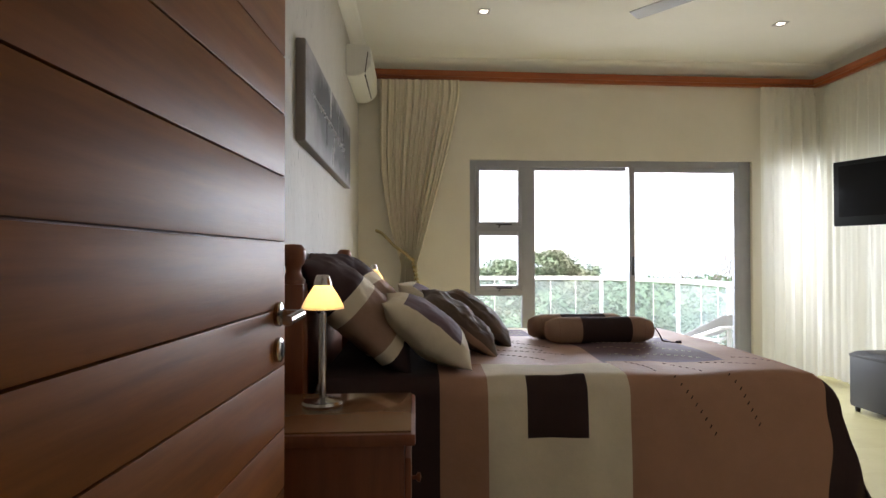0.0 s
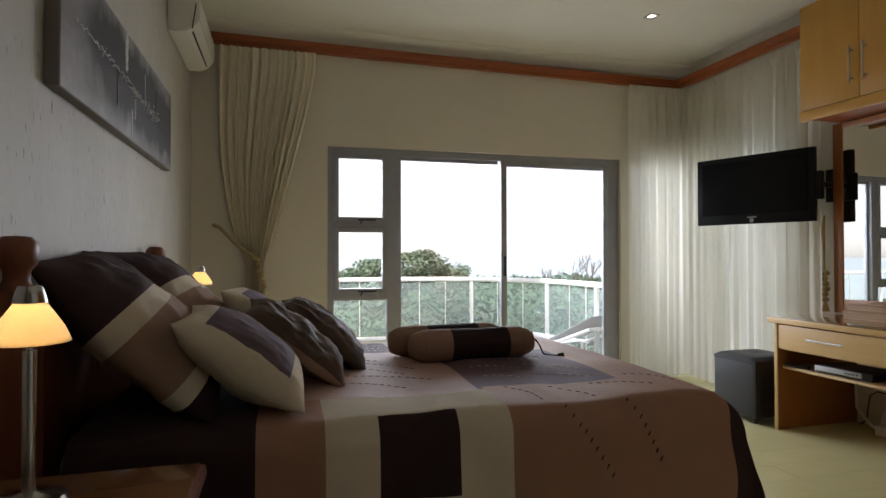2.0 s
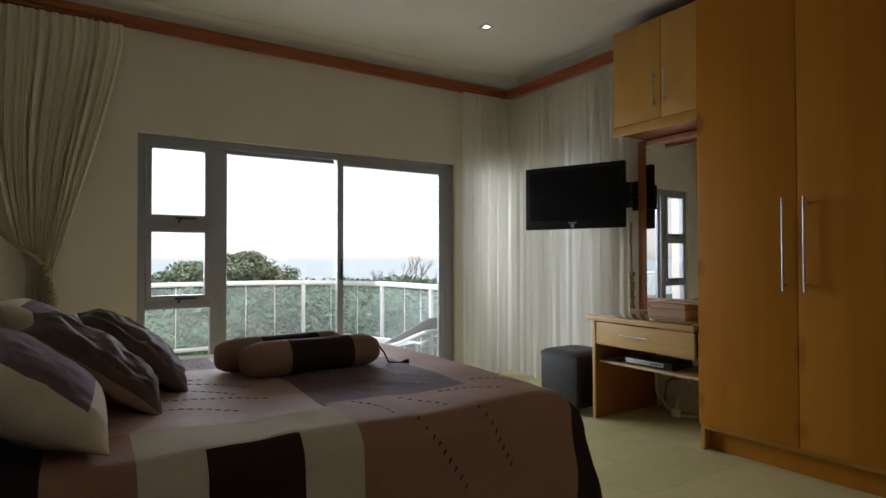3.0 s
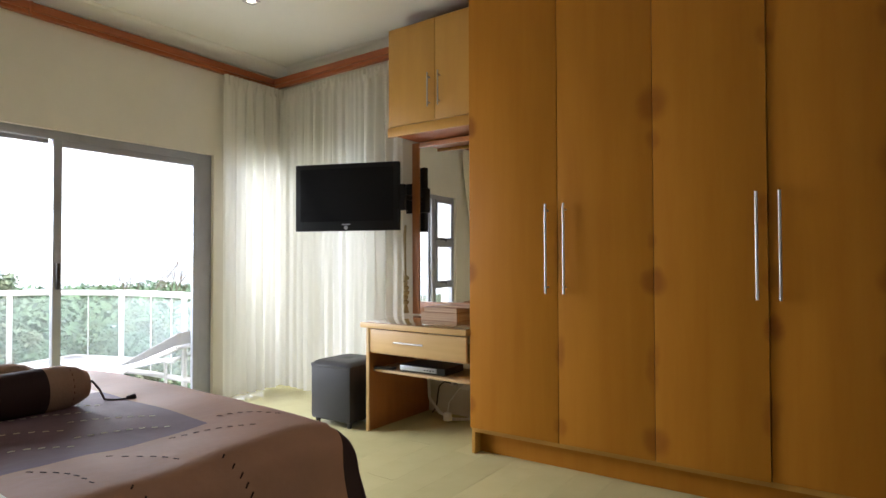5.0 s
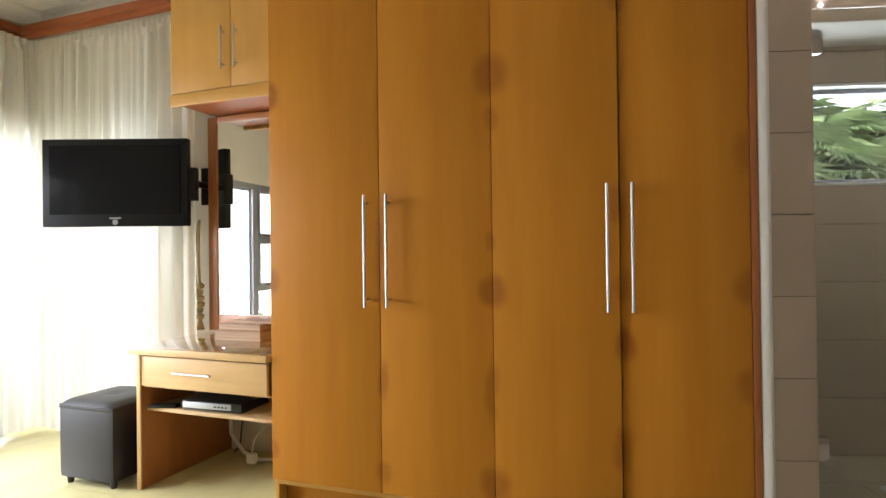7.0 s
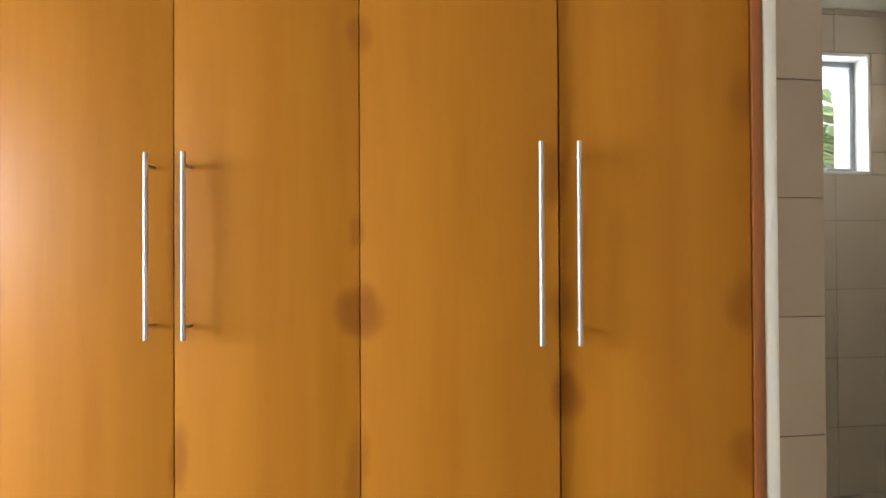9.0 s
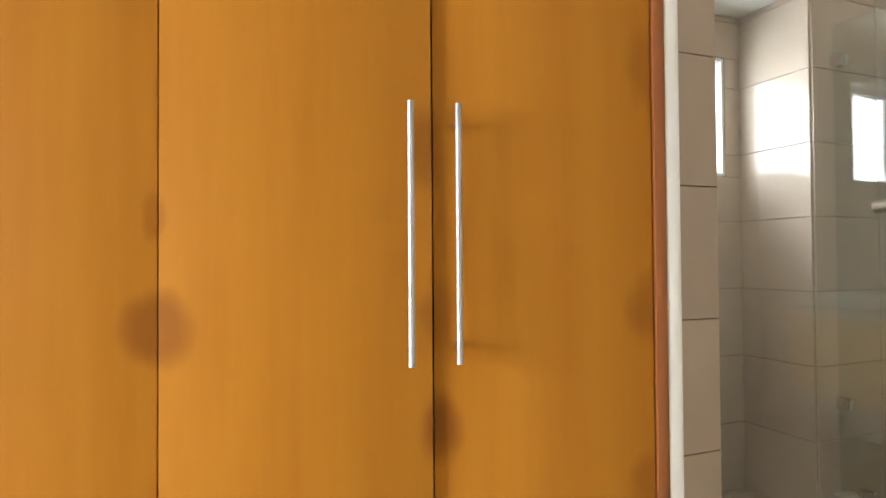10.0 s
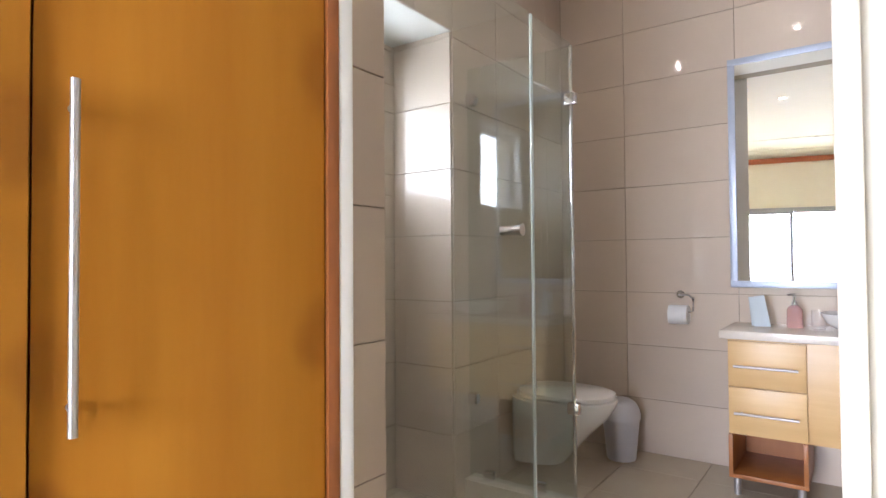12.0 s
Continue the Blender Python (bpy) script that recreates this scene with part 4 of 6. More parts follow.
def air_conditioner():
    a = thing("air_conditioner", "white split air conditioner high on the wall", "air conditioner", pose(WEST, 4.76, 2.548))
    L, bm = 0.82, B()
    prof = [(0.0, 0.0), (0.09, 0.0), (0.145, 0.03), (0.180, 0.075), (0.180, 0.215), (0.165, 0.238), (0.0, 0.243)]
    rows = [[bm.verts.new((x, y, z)) for x, z in prof] for y in (0, L)]
    for k in range(len(prof)):
        bm.faces.new((rows[0][k], rows[0][(k + 1) % len(prof)], rows[1][(k + 1) % len(prof)], rows[1][k]))
    bm.faces.new(rows[0][::-1]), bm.faces.new(rows[1])
    bmesh.ops.bevel(bm, geom=bm.edges[:], offset=0.008, segments=2, affect="EDGES")
    part("casing", bm, M["white_plastic"], a)
    bm = B()
    box(bm, 0.085, 0.135, 0.06, L - 0.06, -0.003, 0.012, 0.003, m=pose(0.01, 0, 0.0, 0, -12, 0))
    part("air_outlet", bm, M["black_plastic"], a, "dark air outlet slot")
    bm = B()
    box(bm, 0.135, 0.142, -0.003, 0.002, 0.04, 0.20, 0.001, m=pose(0, 0, 0, 0, 8, 0))
    part("side_groove", bm, M["black_plastic"], a)
    bm = B()
    box(bm, 0.181, 0.186, 0.02, L - 0.02, 0.080, 0.212, 0.002)
    part("front_panel", bm, M["white_plastic"], a)


air_conditioner()


def ceiling_fan():
    c = Vector((2.42, 3.30, 0))
    f = thing("ceiling_fan", "grey metal ceiling fan at rest", "ceiling fan", pose(c.x, c.y, 0))
    bm = B()
    lathe(bm, [(0.06, TOP), (0.05, TOP - 0.05), (0.012, TOP - 0.06), (0.012, TOP - 0.16)], 20)
    part("rod", bm, M["white_paint"], f)
    bm = B()
    lathe(bm, [(0.03, TOP - 0.15), (0.09, TOP - 0.17), (0.10, TOP - 0.22), (0.08, TOP - 0.26), (0.0, TOP - 0.27)], 28)
    part("motor", bm, M["steel"], f)
    first = math.degrees(math.atan2(4.066 - c.y, 1.827 - c.x))
    for k in range(3):
        bm = B()
        m = pose(0, 0, TOP - 0.255, 0, 0, first + 120 * k) @ pose(0, 0, 0, 10, 0, 0)
        box(bm, 0.09, 0.30, -0.02, 0.02, -0.004, 0.004, 0.002, m=m)
        box(bm, 0.26, 0.97, -0.055, 0.055, 0.004, 0.009, 0.002, m=m)
        part("blade", bm, M["grey_blade"], f)


M["grey_blade"] = material("grey_blade", (0.32, 0.31, 0.29), 0.5, spread=0.1)
ceiling_fan()


def downlight(x, y, z=TOP):
    d = thing("downlight", "small square recessed ceiling downlight", "ceiling light", pose(x, y, z), "ceiling downlights")
    bm = B()
    for a in ((-0.045, 0.045, -0.045, -0.03), (-0.045, 0.045, 0.03, 0.045), (-0.045, -0.03, -0.03, 0.03), (0.03, 0.045, -0.03, 0.03)):
        box(bm, *a, -0.007, 0.0, 0.002)
    part("trim_ring", bm, M["steel"], d)
    bm = B()
    lathe(bm, [(0.0, -0.003), (0.026, -0.003), (0.028, -0.0005)], 20)
    part("bulb", bm, M["spot_bulb"], d)


M["spot_bulb"] = material("spot_bulb", (1.0, 0.93, 0.8), 0.5, emission=2.5)
downlight(0.90, 4.62)
downlight(3.27, 4.74)
downlight(0.90, 2.3)
downlight(3.27, 2.3)


def television():
    a, b = Vector((3.845, 4.955, 0)), Vector((4.165, 4.145, 0))
    w, z0, z1 = (b - a).length, 1.405, 1.935
    turn = math.degrees(math.atan2(b.y - a.y, b.x - a.x))
    t = thing("television", "black flat television on a swivelling wall arm", "television", pose(a.x, a.y, z0, 0, 0, turn))
    h = z1 - z0
    bm = B()
    box(bm, 0, w, 0.004, 0.05, 0, h, 0.008)
    box(bm, 0.12, w - 0.12, 0.05, 0.085, 0.08, h - 0.08, 0.012)
    part("casing", bm, M["tv_case"], t)
    bm = B()
    box(bm, 0.045, w - 0.045, 0.000, 0.006, 0.075, h - 0.04, 0.002)
    part("screen", bm, M["screen"], t, "dark glossy screen")
    bm = B()
    box(bm, w / 2 - 0.035, w / 2 + 0.035, 0.001, 0.004, 0.046, 0.055)
    part("maker_mark", bm, M["silver"], t)
    bm = B()
    lathe(bm, [(0.013, 0), (0.016, 0.0), (0.016, 0.004), (0.013, 0.004)], 20, Matrix.Translation((w / 2, 0.004, 0.026)) @ pose(0, 0, 0, 90))
    part("power_button", bm, M["silver"], t)
    arm = B()
    inv = pose(a.x, a.y, z0, 0, 0, turn).inverted()
    p, q, e = inv @ Vector((4.10, 4.50, 1.67)), inv @ Vector((4.20, 4.17, 1.67)), inv @ Vector((4.415, 4.20, 1.67))
    for s, r in ((p, q), (q, e)):
        rod(arm, s, r, 0.022)
    box(arm, q.x - 0.05, q.x + 0.05, q.y - 0.03, q.y + 0.03, q.z - 0.11, q.z + 0.09, 0.008)
    box(arm, -0.012, 0.0, -0.07, 0.07, -0.12, 0.12, 0.004, m=inv @ pose(4.418, 4.20, 1.67))
    part("wall_arm", arm, M["tv_case"], t)


television()


# ---------------------------------------------------------------- wardrobe, desk and cabinet along the east wall
WARD = pose(3.735, 3.225, 0, 0, 0, -90 + 1.75)      # x runs along the front towards the bathroom, y runs into the wall


def bar_handle(parent, x, z0, z1, y=0.0, r=0.0065, stand=-0.038):
    bm = B()
    rod(bm, (x, y + stand, z0), (x, y + stand, z1), r, sides=16)
    for z in (z0 + 0.035, z1 - 0.035):
        rod(bm, (x, y, z), (x, y + stand, z), 0.005, sides=10)
    part("handle", bm, M["steel"], parent, "long brushed steel bar handle")


def wardrobe():
    w = thing("wardrobe", "built-in orange maple wardrobe with four tall doors and worn varnish patches", "wardrobe", WARD)
    width, depth = 2.078, 0.60
    bm = B()
    box(bm, 0.0, 0.022, 0.024, depth, 0.0, TOP - 0.02, 0.001)
    box(bm, 0.022, width - 0.026, 0.024, depth, 0.13, 0.155)
    box(bm, 0.022, width - 0.026, depth - 0.02, depth, 0.155, TOP - 0.02)
    part("carcass", bm, M["maple_door"], w)
    bm = B()
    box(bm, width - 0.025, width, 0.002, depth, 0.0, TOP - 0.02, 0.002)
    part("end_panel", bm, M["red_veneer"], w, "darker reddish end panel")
    bm = B()
    box(bm, 0.01, width - 0.025, 0.085, 0.11, 0.0, 0.145, 0.002)
    part("plinth", bm, M["veneer"], w)
    bm = B()
    box(bm, width, width + 0.032, 0.004, depth, 0.0, TOP - 0.005, 0.004)
    part("end_filler", bm, M["white_paint"], w, "white painted filler strip")
    cuts = [0.0, 0.572, 1.088, 1.596, 2.052]
    bow = [0.0, 0.0, 0.004, -0.009]
    for k in range(4):
        bm = B()
        a, b = cuts[k] + 0.002, cuts[k + 1] - 0.002
        box(bm, a, b, -bow[k], 0.022 - bow[k], 0.16, TOP - 0.03, 0.0015)
        d = part("door", bm, M["veneer"], w)
        hx = (cuts[1] - 0.056, cuts[1] + 0.050, cuts[3] - 0.044, cuts[3] + 0.048)[k]
        bar_handle(d, hx, 0.985, 1.482, -bow[k])


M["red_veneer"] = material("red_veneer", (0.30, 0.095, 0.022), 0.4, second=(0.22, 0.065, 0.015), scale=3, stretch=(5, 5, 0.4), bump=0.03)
wardrobe()


def dressing_table():
    y0, y1, x0, x1, h = 3.24, 4.09, 3.715, EAST - 0.004, 0.75
    d = thing("dressing_table", "maple dressing table with one drawer and a low shelf", "dressing table")
    bm = B()
    box(bm, x0, x1, y0 - 0.0, y1 + 0.03, h - 0.042, h - 0.006, 0.006)
    top = part("tabletop", bm, M["maple"], d)
    bm = B()
    box(bm, x0 + 0.004, x1 - 0.004, y0 + 0.004, y1 + 0.026, h - 0.006, h, 0.0015)
    part("glass_top", bm, M["desk_glass"], d, "clear glass sheet")
    bm = B()
    box(bm, x0 + 0.02, x1, y1 - 0.04, y1 - 0.018, 0.0, h - 0.042, 0.002)
    part("side_panel", bm, M["red_maple"], d)
    bm = B()
    box(bm, x0 + 0.012, x0 + 0.022, y1 - 0.042, y1 - 0.016, 0.0, h - 0.042, 0.002)
    part("edge_strip", bm, M["maple"], d)
    bm = B()
    box(bm, x0 + 0.018, x0 + 0.04, y0 + 0.01, y1 - 0.02, 0.545, 0.70, 0.003)
    dr = part("drawer", bm, M["maple"], d)
    bm = B()
    yc = (y0 + y1) / 2 + 0.02
    rod(bm, (x0 - 0.012, yc - 0.12, 0.628), (x0 - 0.012, yc + 0.12, 0.628), 0.006)
    for s in (-0.08, 0.08):
        rod(bm, (x0 + 0.018, yc + s, 0.628), (x0 - 0.012, yc + s, 0.628), 0.005)
    part("handle", bm, M["steel"], dr, "steel bar handle")
    bm = B()
    box(bm, x0 + 0.04, x1, y0, y1 - 0.04, 0.535, 0.545)
    box(bm, x0 + 0.06, x0 + 0.42, y0 + 0.002, y1 - 0.04, 0.405, 0.423, 0.002)
    part("shelf", bm, M["pale_maple"], d)
    bm = B()
    box(bm, x0 + 0.14, x1, y0 + 0.0, y0 + 0.012, 0.0, h - 0.05)
    part("inner_panel", bm, M["maple"], d)


M["desk_glass"] = material("desk_glass", (0.30, 0.17, 0.07), 0.05, spread=0.1, scale=5, coat=1.0)
M["red_maple"] = material("red_maple", (0.36, 0.13, 0.032), 0.4, second=(0.29, 0.10, 0.022), scale=3, stretch=(5, 5, 0.4), bump=0.03)
M["pale_maple"] = material("pale_maple", (0.60, 0.40, 0.20), 0.45, spread=0.1, scale=3)
dressing_table()


def upper_cabinet():
    x0, y0, y1, z0, z1 = 4.03, 3.24, 4.13, 2.085, 2.885
    c = thing("upper_cabinet", "maple wall cabinet with two doors above the dressing mirror", "cabinet")
    bm = B()
    box(bm, x0 + 0.02, EAST - 0.004, y0, y1, z0 + 0.045, z1, 0.002)
    part("body", bm, M["red_maple"], c)
    mid = 3.70
    for a, b, s in ((y0, mid, 1), (mid, y1, -1)):
        bm = B()
        box(bm, x0, x0 + 0.02, a + 0.002, b - 0.002, z0 + 0.075, z1, 0.002)
        d = part("door", bm, M["maple_door"], c)
        bm = B()
        y = mid - s * 0.045
        rod(bm, (x0 - 0.03, y, z0 + 0.17), (x0 - 0.03, y, z0 + 0.41), 0.0055)
        for z in (z0 + 0.20, z0 + 0.38):
            rod(bm, (x0, y, z), (x0 - 0.03, y, z), 0.0045)
        part("handle", bm, M["steel"], d, "steel bar handle")
    bm = B()
    box(bm, x0 - 0.006, x0 + 0.016, y0, y1 + 0.004, z0, z0 + 0.07, 0.003)
    part("light_rail", bm, M["maple_door"], c)
    bm = B()
    box(bm, x0 + 0.016, EAST - 0.004, y0, y1, z0 + 0.025, z0 + 0.043)
    part("bottom_board", bm, M["red_wood"], c, "reddish underside")


upper_cabinet()


def dressing_mirror():
    y0, y1, z0, z1, x = 3.26, 4.17, 0.752, 2.10, EAST - 0.03
    m = thing("dressing_mirror", "tall dressing mirror in a reddish timber frame", "mirror")
    bm = B()
    box(bm, x - 0.03, EAST - 0.003, y1 - 0.07, y1, z0, z1, 0.004)
    box(bm, x - 0.026, EAST - 0.003, y0, y1 - 0.07, z0, z0 + 0.10, 0.004)
    box(bm, x - 0.026, EAST - 0.003, y0, y1 - 0.07, z1 - 0.04, z1, 0.004)
    part("mirror_frame", bm, M["red_maple"], m)
    bm = B()
    box(bm, -0.004, 0.004, (y0 - y1) / 2 + 0.035, (y1 - y0) / 2 - 0.035, z0 + 0.10, z1 - 0.04, m=pose(x, (y0 + y1 - 0.07) / 2, 0, 0, 0, 2.4))
    part("mirror_glass", bm, M["mirror"], m, "clear mirror", False)


dressing_mirror()


def stool():
    s = thing("cube_stool", "black leather cube stool with small feet", "stool", pose(3.66, 4.165, 0, 0, 0, 2))
    w, d, h = 0.40, 0.385, 0.455
    bm = B()
    box(bm, 0, w, 0, d, 0.035, 0.425, 0.028)
    part("body", bm, M["black_leather"], s)
    bm = B()
    n = 14

    def f(u, v):
        x, y = u * w, v * d
        e = (1 - abs(2 * u - 1) ** 6) * (1 - abs(2 * v - 1) ** 6)
        tuft = math.exp(-((u - 0.5) ** 2 + (v - 0.5) ** 2) / 0.012)
        return Vector((x + (0.5 - u) * -0.006, y, 0.43 + 0.028 * e ** 0.5 - 0.012 * tuft))

    sheet(bm, n, n, f)
    box(bm, 0.0, w, 0.0, d, 0.405, 0.432, 0.012)
    part("cushion_top", bm, M["black_leather"], s, "padded top")
    for x in (0.04, w - 0.04):
        for y in (0.04, d - 0.04):
            bm = B()
            lathe(bm, [(0.016, 0), (0.02, 0.036)], 12, Matrix.Translation((x, y, 0)))
            part("foot", bm, M["black_plastic"], s)


stool()


def book_stack():
    s = [(4.03, 3.52, 0.30, 0.22, 0.058, 3), (4.04, 3.53, 0.28, 0.20, 0.034, 1), (4.09, 3.46, 0.30, 0.19, 0.014, -2)]
    z = 0.75
    for x, y, ly, lx, h, turn in s:
        b = thing("book", "thick flat book with brown page edges lying in a pile", "book", pose(x, y, z, 0, 0, turn), "books on the dressing table")
        bm = B()
        box(bm, 0.004, lx - 0.004, 0.003, ly - 0.003, 0.003, h - 0.003)
        part("paper_block", bm, M["book_paper"], b, "", False)
        bm = B()
        box(bm, 0, lx, 0, ly, 0, 0.003, 0.001)
        box(bm, 0, lx, 0, ly, h - 0.003, h, 0.001)
        box(bm, lx - 0.004, lx, 0, ly, 0.003, h - 0.003)
        part("cover", bm, M["book_cover"], b)
        z += h
    return z


book_stack()


def media_player():
    p = thing("media_player", "slim silver and black disc player on the desk shelf", "player", pose(3.80, 3.46, 0.423, 0, 0, 3))
    bm = B()
    box(bm, 0.004, 0.24, 0, 0.36, 0.004, 0.05, 0.004)
    part("case", bm, M["black_plastic"], p)
    bm = B()
    box(bm, -0.002, 0.006, 0.06, 0.355, 0.016, 0.046, 0.002)
    part("front_panel", bm, M["silver"], p)
    bm = B()
    for k in range(4):
        box(bm, -0.005, -0.002, 0.08 + 0.022 * k, 0.093 + 0.022 * k, 0.026, 0.034, 0.001)
    part("button", bm, M["black_plastic"], p)
    r = thing("remote_control", "small black remote control on the desk shelf", "remote control", pose(3.80, 3.88, 0.423, 0, 0, 20))
    bm = B()
    box(bm, 0, 0.05, 0, 0.15, 0.0, 0.018, 0.005)
    part("case", bm, M["black_plastic"], r)


media_player()


def sockets_and_cables():
    s = thing("wall_socket", "white double wall socket under the desk shelf", "socket", pose(EAST - 0.012, 3.62, 0.20))
    bm = B()
    box(bm, 0, 0.012, 0, 0.15, 0, 0.10, 0.004)
    part("plate", bm, M["white_plastic"], s)
    bm = B()
    for y in (0.03, 0.045, 0.0375, 0.10, 0.115, 0.1075):
        rod(bm, (-0.001, y, 0.05 + (0.012 if y in (0.0375, 0.1075) else 0)), (0.002, y, 0.05 + (0.012 if y in (0.0375, 0.1075) else 0)), 0.004, sides=8)
    part("holes", bm, M["black_plastic"], s)["kind"] = "stuff"
    p = thing("plug", "white round plug in the wall socket", "plug", pose(EAST - 0.04, 3.80, 0.25))
    bm = B()
    rod(bm, (0.028, 0, 0), (-0.02, 0, 0), 0.026, 0.022, 18)
    part("body", bm, M["white_plastic"], p)
    bm = B()
    tube(bm, [(-0.02, 0, 0.0), (-0.05, 0.04, 0.01), (-0.05, 0.09, -0.03), (-0.03, 0.12, -0.12), (-0.03, 0.13, -0.20), (-0.06, 0.15, -0.235)], 0.005, 6)
    part("cable", bm, M["black_wire"], p)
    q = thing("plug", "white plug hanging near the floor on its cable", "plug", pose(EAST - 0.22, 3.72, 0.045))
    bm = B()
    box(bm, -0.02, 0.02, -0.028, 0.028, -0.03, 0.03, 0.012)
    part("body", bm, M["white_plastic"], q)
    bm = B()
    tube(bm, [(0, 0, 0.03), (0.02, 0.0, 0.10), (0.12, -0.02, 0.18), (0.19, -0.03, 0.20)], 0.005, 6)
    part("cable", bm, M["white_plastic"], q)
    r = thing("cable", "loose white cable hanging under the dressing table", "cable", pose(EAST - 0.05, 3.97, 0))
    bm = B()
    tube(bm, [(0, 0.05, 0.40), (-0.01, 0.04, 0.25), (-0.03, 0.02, 0.12), (-0.06, -0.1, 0.03), (-0.1, -0.25, 0.012), (-0.1, -0.38, 0.03), (-0.08, -0.46, 0.10), (-0.03, -0.5, 0.25)], 0.011, 8)
    part("cord", bm, M["white_plastic"], r)


sockets_and_cables()


def doormat():
    r = thing("doormat", "small pale patterned mat on the floor by the sliding door", "mat", pose(2.95, 5.22, 0.0, 0, 0, 4))
    bm = B()
    sheet(bm, 20, 14, lambda u, v: Vector((0.56 * u, 0.36 * v, 0.009 + 0.002 * noise.noise((u * 6, v * 5, 0)))), lambda u, v: 1 if 0.1 < u < 0.9 and 0.14 < v < 0.86 and (int(u * 20) + int(v * 14)) % 3 == 0 else 0)
    box(bm, 0.0, 0.56, 0.0, 0.36, 0.0, 0.008, 0.002)
    part("pile", bm, [M["mat_pale"], M["mat_dark"]], r)


M["mat_pale"] = material("mat_pale", (0.55, 0.52, 0.47), 0.95, spread=0.15, bump=0.6, bump_scale=150)
M["mat_dark"] = material("mat_grey", (0.25, 0.24, 0.25), 0.95, spread=0.2, bump=0.6, bump_scale=150)
doormat()

# ---------------------------------------------------------------- bathroom, turned against the bedroom
BATH = pose(3.93, 1.083, 0, 0, 0, 16.5)     # x along its doorway wall, y towards the bedroom
BF, BTOP = 0.12, 2.9
U_E, U_N, V_N, V_S, U_W, V_P = 0.968, 0.614, -1.326, -2.557, -1.75, -0.145


def bath_structure(name, bm, mats, label, category=""):
    ob = structure(name, bm, mats, label, category)
    ob.matrix_world = BATH
    return ob


bm = B()
box(bm, 0.0, U_E + 0.2, V_P, 0.0, -0.05, TOP)
box(bm, -0.906, 0.0, V_P, 0.0, 2.9, TOP)
wall_part = bath_structure("wall_partition", bm, M["grout"], "tiled end wall between wardrobe and shower")
bm = B()
box(bm, U_E, U_E + 0.2, V_N - 0.1, V_P, -0.05, 1.56)
box(bm, U_E, U_E + 0.2, V_N - 0.1, V_P, 2.10, BTOP)
box(bm, U_E, U_E + 0.2, V_N - 0.1, V_N + 0.10, 1.56, 2.10)
box(bm, U_E, U_E + 0.2, V_P - 0.06, V_P, 1.56, 2.10)
wall_shower = bath_structure("wall_shower", bm, M["grout"], "beige tiled shower wall with a high window")
bm = B()
box(bm, U_N, U_E, V_S, V_N, -0.05, BTOP)
wall_nib = bath_structure("wall_nib", bm, M["grout"], "beige tiled duct wall behind the toilet")
bm = B()
box(bm, U_W, U_E, V_S - 0.2, V_S, -0.05, BTOP)
wall_bath = bath_structure("wall_bath", bm, M["grout"], "beige tiled bathroom wall")
bm = B()
box(bm, U_W - 0.2, U_W, V_S - 0.2, V_P - 0.02, -0.05, BTOP)
bath_structure("wall_bath_west", bm, M["tile"], "beige tiled bathroom wall")
bm = B()
box(bm, -1.75, -0.906, V_P - 0.02, V_P + 0.10, -0.05, BTOP)
bath_structure("wall_bath_north", bm, M["wall"], "cream plastered wall beside the bathroom doorway")
bm = B()
box(bm, U_W, U_E + 0.1, V_S, V_P, BTOP, BTOP + 0.1)
bath_structure("ceiling_bath", bm, M["ceiling"], "white bathroom ceiling", "ceiling")
bm = B()
box(bm, U_W, U_N, V_S, V_P, -0.1, BF - 0.006)
box(bm, U_N, U_E, V_N, V_P, -0.1, BF - 0.006)
box(bm, -0.906, 0.0, V_P, 0.0, -0.1, BF - 0.006)
floor_bath = bath_structure("floor_bath", bm, M["grout"], "glossy beige tiled bathroom floor", "floor")
bm = B()
box(bm, U_N, U_E, V_N, V_P, 2.30, BTOP)
soffit_shower = bath_structure("soffit_shower", bm, M["ceiling"], "lowered white soffit over the shower window", "ceiling")
bm = B()
box(bm, 0.03, 0.10, -1.50, V_P, BF - 0.006, BF + 0.09, 0.006)
box(bm, 0.10, U_N, -1.50, -1.40, BF - 0.006, BF + 0.09, 0.006)
bath_structure("kerb_shower", bm, M["stone_top"], "pale raised kerb round the shower", "kerb")
bm = B()
box(bm, -0.024, 0.0, 0.017, 0.030, 0.0, 2.9, 0.004)
bath_structure("doorway_trim", bm, M["white_paint"], "white painted edge bead beside the tiles", "trim")
bm = B()
box(bm, -0.916, -0.886, V_P - 0.02, 0.012, 0.0, 2.9, 0.004)
bath_structure("doorway_trim_2", bm, M["wall"], "white painted doorway edge", "trim")


